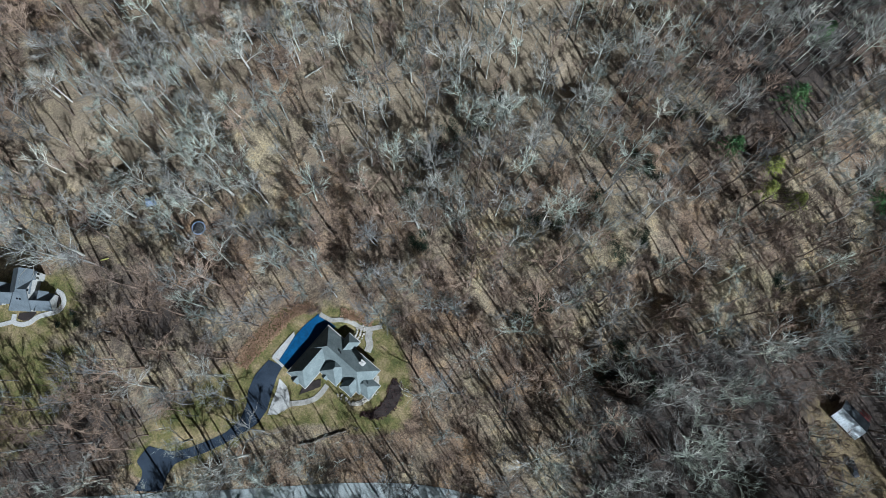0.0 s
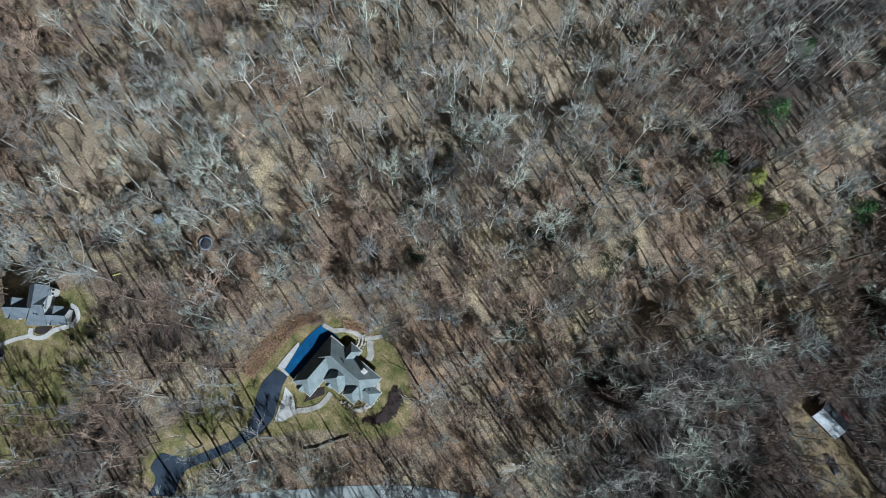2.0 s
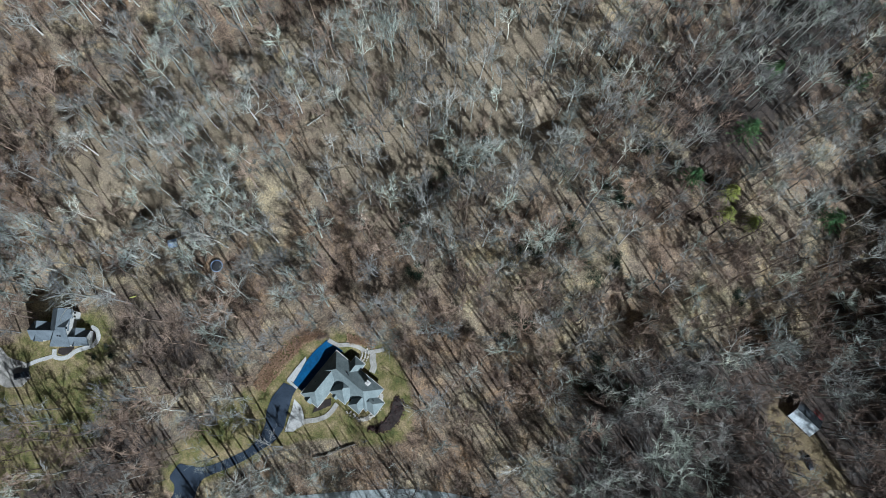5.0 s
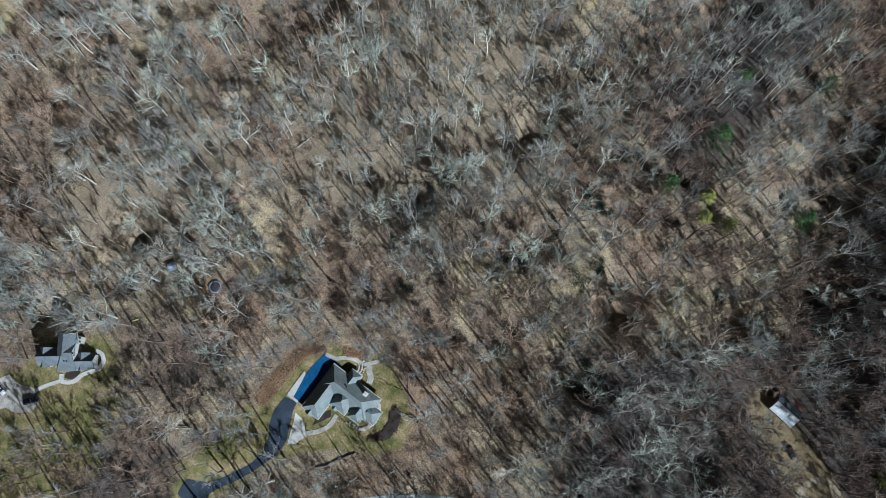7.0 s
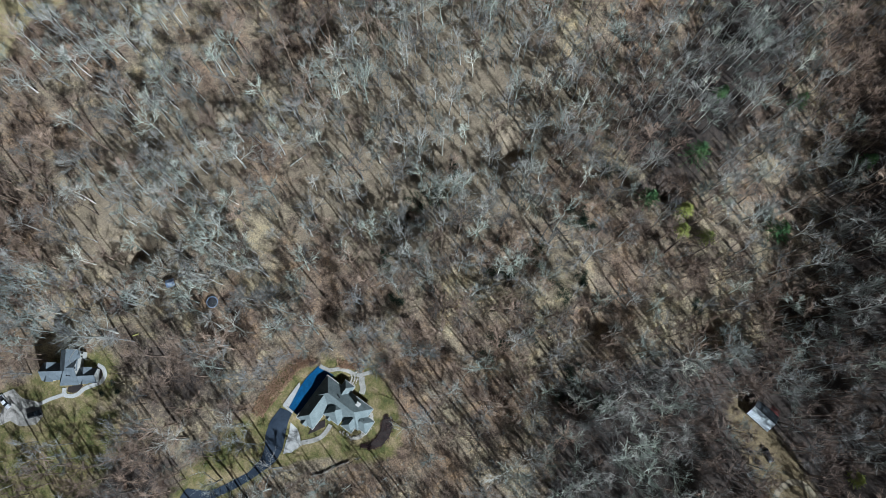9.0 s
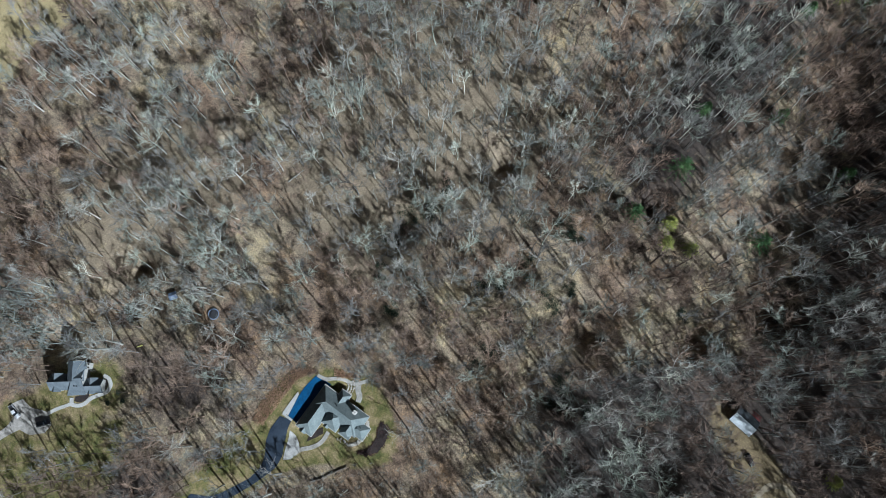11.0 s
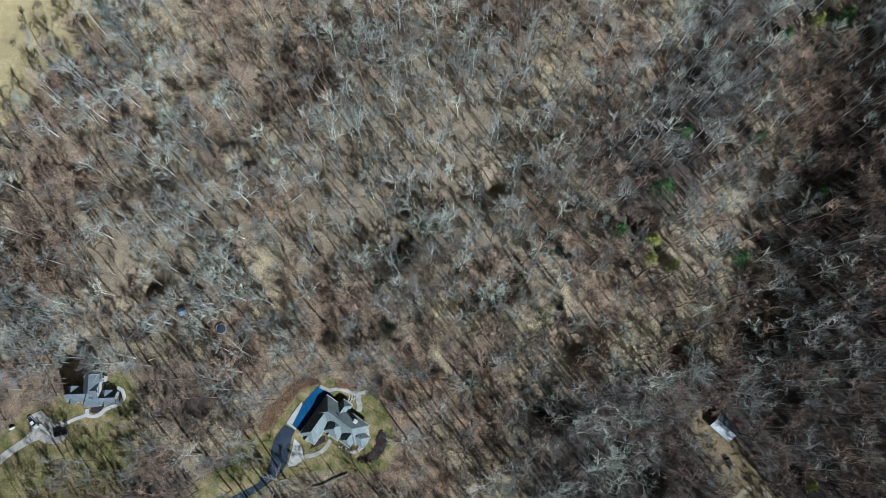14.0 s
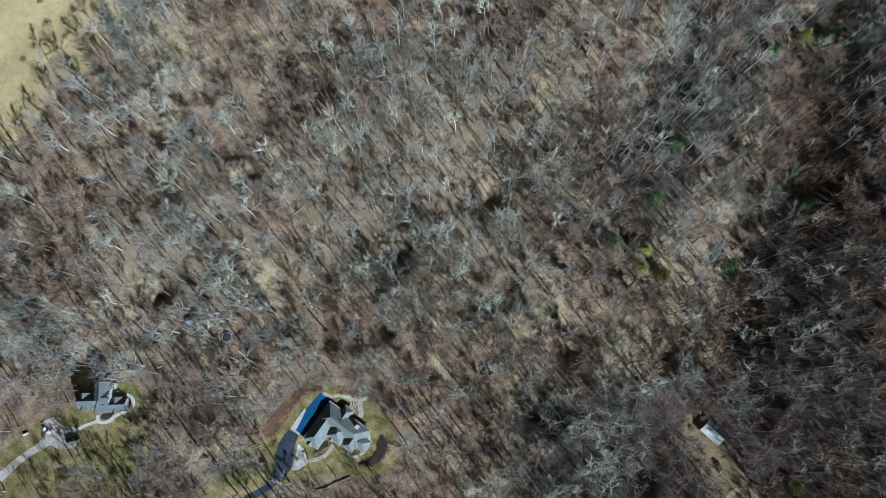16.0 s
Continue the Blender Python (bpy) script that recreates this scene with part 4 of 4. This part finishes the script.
WORDS = {"bark_grey": "tall bare grey-barked tree on the leafy slope", "bark_brown": "tall bare brown-barked tree on the leafy slope",
         "bark_lichen": "bare tree with lichened grey-green branches", "bark_pale": "broad bare sycamore with pale white limbs"}
shared = {}


def tree_meshes(kind, k, bark):
    key = (kind, k, bark)
    if key not in shared:
        out = []
        (tv, tf), (cv, cf), (fv, ff) = PROTOS[kind][k]
        mesh = raw_mesh("trunk", tv, tf)
        mesh.materials.append(MAT[bark])
        out.append(mesh)
        mesh = raw_mesh("crown", np.concatenate([cv, fv]), np.concatenate([cf, ff + len(cv)]))
        mesh.materials.append(MAT[bark])
        mesh.materials.append(MAT[BARKS[TWIGS[BARKS.index(bark)]]])
        mesh.polygons.foreach_set("material_index", np.r_[np.zeros(len(cf)), np.ones(len(ff))].astype(np.int32))
        out.append(mesh)
        shared[key] = out
    return shared[key]


def plant(x, y, kind, k, bark, turn, size, group):
    t = new("tree")
    t.matrix_world = Matrix.LocRotScale((x, y, gz(x, y)), Euler((0, 0, turn)), (size, size, size))
    tagged(t, WORDS[bark], "tree", group)
    for name, mesh in zip(("trunk", "crown"), tree_meshes(kind, k, bark)):
        new(name, mesh).parent = t


LICHEN_AT = [(-153.5, -33.5), (-148.0, -28.5), (-143.5, -36.5), (-156.0, -40.0), (-138.0, -24.0), (-153.5, -23.0)]
rt = random.Random(21)
for x, y in LICHEN_AT:
    plant(x, y, "pale", rt.randrange(4), "bark_lichen", rt.uniform(0, 6.28), rt.uniform(0.85, 1.1), "trees round the clearings")
for x, y in pale_at:
    plant(x, y, "pale", rt.randrange(4), "bark_pale", rt.uniform(0, 6.28), rt.uniform(0.8, 1.08), "pale sycamores")
for x, y in single:
    plant(x, y, "wood", rt.randrange(10), rt.choice(BARKS[:1] * (2 if x > 60 else 4) + BARKS[1:2] * (6 if x > 60 else 4) + BARKS[2:3] * (1 if x > 60 else 2)), rt.uniform(0, 6.28), rt.uniform(0.7, 1.1), "trees round the clearings")


def woodland(name, points, kind, seed, weights, lo, hi, label, category):
    """Many trees joined into one object."""
    r = np.random.RandomState(seed)
    vs, fs, ms, tone, n = [], [], [], [], 0
    z = ground_z(points[:, 0], points[:, 1])
    for (x, y), h in zip(points, z):
        (tv, tf), (cv, cf), (fv, ff) = PROTOS[kind][r.randint(len(PROTOS[kind]))]
        a, s = r.uniform(0, 6.28), r.uniform(lo, hi)
        rot = np.array([[math.cos(a), math.sin(a), 0], [-math.sin(a), math.cos(a), 0], [0, 0, 1]]) * s
        v = np.concatenate([tv, cv, fv]) @ rot + [x, y, h]
        vs.append(v)
        fs.append(np.concatenate([tf, cf + len(tv), ff + len(tv) + len(cv)]) + n)
        patch = math.sin(0.055 * x + 0.03 * y) + math.sin(0.07 * y - 0.02 * x + 1.3) + math.sin(0.021 * x - 0.05 * y + 4.0)
        # last term: darker brown bark stands in for shade on the eastern slope
        patch += 0.5 * math.tanh((y + 8) / 25) - 1.1 / (1 + math.exp(-(x - 125) / 8))
        w = np.array(weights) * np.exp(np.array([0.35, -0.75, 0.6, 0.2]) * patch)
        bark = r.choice(4, p=w / w.sum())
        ms.append(np.r_[np.full(len(tf) + len(cf), bark), np.full(len(ff), TWIGS[bark])])
        tone.append(np.full(len(v), r.uniform(0.04, 1.0)))
        n += len(v)
    mesh = raw_mesh(name, np.concatenate(vs), np.concatenate(fs))
    for b in BARKS:
        mesh.materials.append(MAT[b])
    mesh.polygons.foreach_set("material_index", np.concatenate(ms).astype(np.int32))
    mesh.attributes.new("tone", "FLOAT", "POINT").data.foreach_set("value", np.concatenate(tone).astype(np.float32))
    ob = link(name, mesh, None)
    tagged(ob, label, category, kind="stuff")


woodland("woodland", rest, "wood", 5, [0.40, 0.38, 0.16, 0.06], 0.72, 1.12, "dense leafless hardwood forest with grey and brown branches", "forest")
woodland("undergrowth", scatter(9, 3.5, -228, 212, -124, 174, wooded), "sapling", 6, [0.3, 0.6, 0.1, 0.0], 0.5, 1.15, "thin bare brown saplings under the trees", "undergrowth")


def roadside(x, y, r):
    """The brushy bank between the lawn and the road."""
    ok = inside(x, y, [(-72, -96.5), (-58, -87), (-46, -80), (-30, -75.5), (-12, -73), (10, -72), (28, -78), (30, -85.5), (10, -83.5), (-10, -84.4), (-40, -91)])
    return ok & (r.rand(len(x)) < 0.85)


woodland("roadside_brush", scatter(12, 1.7, -75, 32, -98, -70, roadside), "sapling", 8, [0.45, 0.45, 0.1, 0.0], 0.28, 0.6, "low grey-brown leafless brush between lawn and road", "undergrowth")


def conifer(x, y, tall, wide, mat, seed, label):
    """An evergreen of drooping boughs, each a fan of small needle blades."""
    t = holder("evergreen_tree", pose(x, y, gz(x, y)), label, "tree", "evergreen trees")
    trunk = raw_mesh("trunk", *tube([(0, 0, -0.5), (0.05, 0, tall * 0.5), (0, 0.05, tall)], [0.2, 0.13, 0.03], 6))
    link("trunk", trunk, "bark_brown", t)
    r = np.random.RandomState(seed)
    heap = Heap()
    for k in range(84):
        u = (k + 0.5) / 84
        h, a = tall * (0.18 + 0.8 * u), k * 2.4 + r.uniform(-0.3, 0.3)
        long = wide * (1 - u) ** 0.75 * r.uniform(0.65, 1.15) + 0.25
        way = np.array([math.cos(a), math.sin(a), 0.1 - 0.3 * (1 - u)])
        tri = []
        for _ in range(26):
            o = np.array([0, 0, h]) + way * long * r.uniform(0.15, 1.0) + r.normal(0, 0.12, 3)
            d = way + r.normal(0, 0.6, 3)
            d *= r.uniform(0.35, 0.8) / np.linalg.norm(d)
            c = np.cross(d, r.normal(0, 1, 3))
            c *= 0.13 / (np.linalg.norm(c) + 1e-9)
            tri += [o - c, o + c, o + d]
        heap.add(np.array(tri), np.arange(len(tri)).reshape(-1, 3))
    link("crown", raw_mesh("crown", *heap.done()), mat, t)


for n, (x, y, tall, wide, mat) in enumerate(EVERGREENS):
    conifer(x, y, tall, wide, mat, 50 + n, "dark green pine standing among bare trees" if mat == "needle" else "yellow-green evergreen standing among bare trees")


def shrub(x, y, r0, mat, label, group, seed):
    r = np.random.RandomState(seed)
    heap = Heap()
    tri = []
    for _ in range(420):
        d = r.normal(0, 1, 3)
        d[2] = abs(d[2])
        d /= np.linalg.norm(d)
        o = d * r0 * r.uniform(0.35, 1.0) * (1 + 0.25 * math.sin(3 * math.atan2(d[1], d[0]) + seed))
        w = d * 0.5 + r.normal(0, 0.5, 3)
        w *= r.uniform(0.2, 0.45) / np.linalg.norm(w)
        c = np.cross(w, r.normal(0, 1, 3))
        c *= 0.07 / (np.linalg.norm(c) + 1e-9)
        tri += [o - c, o + c, o + w]
    heap.add(np.array(tri), np.arange(len(tri)).reshape(-1, 3))
    ob = link("shrub", raw_mesh("shrub", *heap.done()), mat)
    ob.location = (x, y, gz(x, y) - 0.05)
    tagged(ob, label, "shrub", group)


for n, (x, y) in enumerate([(-114.4, -60.0), (-111.2, -56.0), (-109.2, -58.8)]):
    shrub(x, y, 0.95, "shrub", "dark rounded evergreen shrub on the lawn", "garden shrubs", n)
for n, (x, y, s) in enumerate([(-184.7, 114.5, 1.6), (-179.6, 104.7, 2.2), (-183.7, 93.8, 1.8), (-187.3, 87.2, 1.9), (-170.5, 99.1, 1.7), (-169.3, 112.1, 1.6), (-173.3, 107.1, 1.2), (-161.3, 101.7, 2.2), (-43.2, -43.0, 1.4), (-41.2, -42.2, 1.3)]):
    shrub(x, y, s, "bark_brown", "leafless brown bush at the edge of the field" if n < 8 else "leafless brown bush beside the court", "bare bushes", 20 + n)


for n, (x, y, s) in enumerate([(110.0, -49.5, 1.8), (112.6, -53.6, 2.0), (113.8, -58.0, 2.2), (116.2, -61.2, 1.5), (115.2, -65.5, 2.1), (118.5, -70.6, 2.3), (109.2, -44.5, 1.7), (133.5, -64.5, 1.7), (127.6, -55.4, 1.6)]):
    shrub(x, y, s, "bark_brown", "leafless brown bush beside the dirt track", "bare bushes", 40 + n)


def thicket(x, y, r0, seed):
    """A low, uneven patch of evergreen brush under the trees."""
    r = np.random.RandomState(seed)
    n = 1000
    d = r.normal(0, 1, (n, 3))
    d *= (r0 * 0.55 * r.uniform(0.2, 1.2, n) / np.linalg.norm(d, axis=1))[:, None]
    o = d + np.column_stack([(r.uniform(-1, 1, (7, 2)) * r0)[r.randint(0, 7, n)], np.zeros(n)])
    o[:, 2] = ground_z(x + o[:, 0], y + o[:, 1]) - gz(x, y) + 0.1 + np.abs(d[:, 2]) * 0.6
    w = r.normal(0, 1, (n, 3)) + [0, 0, 0.5]
    w *= (r.uniform(0.3, 0.65, n) / np.linalg.norm(w, axis=1))[:, None]
    c = np.cross(w, r.normal(0, 1, (n, 3)))
    c *= 0.12 / np.linalg.norm(c, axis=1)[:, None]
    tri = np.stack([o - c, o + c, o + w], 1).reshape(-1, 3)
    ob = link("evergreen_thicket", raw_mesh("evergreen_thicket", tri, np.arange(len(tri)).reshape(-1, 3)), "shrub")
    ob.location = (x, y, gz(x, y) - 0.1)
    tagged(ob, "low dark evergreen brush on leaf litter under bare trees", "shrub", "evergreen thickets")


for n, (x, y, s) in enumerate([(-15.0, 18.6, 4.2), (-19.8, 12.2, 3.2), (-5.3, 22.8, 3.4), (1.0, 33.0, 3.0), (59.0, 38.3, 4.0), (45.5, 19.2, 3.6), (50.6, 16.8, 2.6), (32.3, 4.6, 4.0), (22.5, -2.1, 2.8), (18.3, -6.3, 3.4), (41.8, -9.0, 3.6), (49.9, -3.3, 2.6), (19.6, -30.7, 3.8), (23.3, -27.7, 2.6), (34.8, -24.6, 3.0), (48.0, -44.2, 3.8), (59.7, -45.2, 3.2), (-16.6, -16.0, 2.8), (-22.6, -2.7, 2.6), (95.3, -8.8, 2.8), (47.9, -37.0, 2.8)]):
    thicket(x, y, s, 400 + n)


def clumps(name, left, right, count, size, mat, label, seed):
    """A thicket of small dry clumps between two edges, as one object."""
    r = np.random.RandomState(seed)
    a, b = resample(left, 40), resample(right, 40)
    heap = Heap()
    for _ in range(count):
        k, u = r.randint(40), r.uniform(-0.06, 1.06)
        x, y = a[k] + (b[k] - a[k]) * u + r.normal(0, 0.35, 2)
        base = np.array([x, y, gz(x, y) + 0.1])
        tri = []
        for _ in range(26):
            d = r.normal(0, 1, 3) + [0, 0, 0.9]
            d *= size * r.uniform(0.5, 1.2) / np.linalg.norm(d)
            c = np.cross(d, r.normal(0, 1, 3))
            c *= 0.11 * size / (np.linalg.norm(c) + 1e-9)
            o = base + r.normal(0, 0.25 * size, 3) * [1, 1, 0.2]
            tri += [o - c, o + c, o + d]
        heap.add(np.array(tri), np.arange(len(tri)).reshape(-1, 3))
    ob = link(name, raw_mesh(name, *heap.done()), mat)
    tagged(ob, label, "shrubs", kind="stuff")


clumps("brush_bank", [(-62, -61.4), (-59.6, -54.6), (-54.0, -46.2), (-48.2, -41.6), (-42.4, -41.4)], [(-58.2, -62.0), (-54.6, -56.2), (-50.8, -49.4), (-46.8, -44.4), (-42.4, -42.4)], 1100, 0.42, "brush", "bank of reddish-brown dry brush beside the lawn", 3)
clumps("bed_shrubs", [(-22.7, -68.7), (-20.1, -68.1), (-17.8, -65.7), (-16.7, -62.9), (-16.3, -59.9), (-15.9, -58.0)], [(-22.6, -69.0), (-19.4, -69.7), (-16.0, -68.3), (-13.7, -65.5), (-12.7, -62.2), (-13.2, -59.4), (-14.4, -58.2)], 300, 0.5, "twiggy", "low dark reddish shrubs covering the crescent bed", 4)
clumps("brush_bank", [(-34.5, -40.6), (-29.0, -40.8), (-25.0, -41.6)], [(-33.6, -43.0), (-29.0, -43.0), (-25.4, -43.6)], 240, 0.5, "brush", "strip of reddish-brown dry brush behind the house", 5)


# ---- fallen logs and a small tank ----
def fallen_log(x0, y0, x1, y1, thick, mat, label):
    r = np.random.RandomState(int(abs(x0 * 10)))
    a, b = np.array([x0, y0, gz(x0, y0) + thick * 0.8]), np.array([x1, y1, gz(x1, y1) + thick * 0.8])
    pts = [a + (b - a) * u + [*r.normal(0, 0.06, 2), 0.0] for u in np.linspace(0, 1, 6)]
    for p in pts:
        p[2] = max(p[2], gz(p[0], p[1]) + thick * 0.5)
    ob = holder("fallen_log", pose(0, 0, 0), label, "log", "fallen logs")
    v, f = tube(pts, thick * np.linspace(1.1, 0.55, 6), 7)
    caps = [(0, j + 1, j) for j in range(1, 6)] + [(35, 35 + j, 36 + j) for j in range(1, 6)]
    link("stem", raw_mesh("stem", v, np.concatenate([f, caps])), mat, ob)
    for u in (0.45, 0.7):
        p = a + (b - a) * u
        w = np.array([-(y1 - y0), x1 - x0, 1.2]) * r.choice([-1, 1]) * [1, 1, 0] + [0, 0, 1.5]
        w = w / np.linalg.norm(w) * r.uniform(1.0, 2.0)
        link("stub", raw_mesh("stub", *tube([p, p + w * 0.6, p + w], [thick * 0.4, thick * 0.3, 0.02], 4)), mat, ob)


FALLEN = [(12.0, 18.9, 7.2, 12.2, 0), (16.1, -1.1, 11.6, -1.7, 0), (129.4, 80.8, 121.0, 74.9, 0), (148.7, 119.2, 142.9, 117.3, 0), (-123.6, 47.0, -125.0, 43.1, 0), (168.8, 114.5, 176.5, 121.5, 1), (123.7, 13.5, 131.2, 17.4, 1), (-61.4, 28.7, -56.2, 34.1, 1)]
for x0, y0, x1, y1, pale in FALLEN:
    fallen_log(x0, y0, x1, y1, 0.3, "bark_pale" if pale else "bark_brown", "pale barkless fallen trunk on the leaves" if pale else "dark fallen trunk lying on the leaves")

tank = holder("gas_tank", pose(-154.0, -68.8, gz(-154, -68.8), 0, 0, 30), "small white gas tank on short legs", "tank")
bm = bmesh.new()
bmesh.ops.create_uvsphere(bm, u_segments=16, v_segments=10, radius=0.5)
for v in bm.verts:
    v.co.x += 0.7 if v.co.x > 0.01 else -0.7 if v.co.x < -0.01 else 0
    v.co.z += 0.75
part("shell", bm, "fascia", tank)
for x in (-0.6, 0.6):
    bm = bmesh.new()
    box(bm, x - 0.08, x + 0.08, -0.3, 0.3, -0.15, 0.42)
    part("leg", bm, "rust", tank)
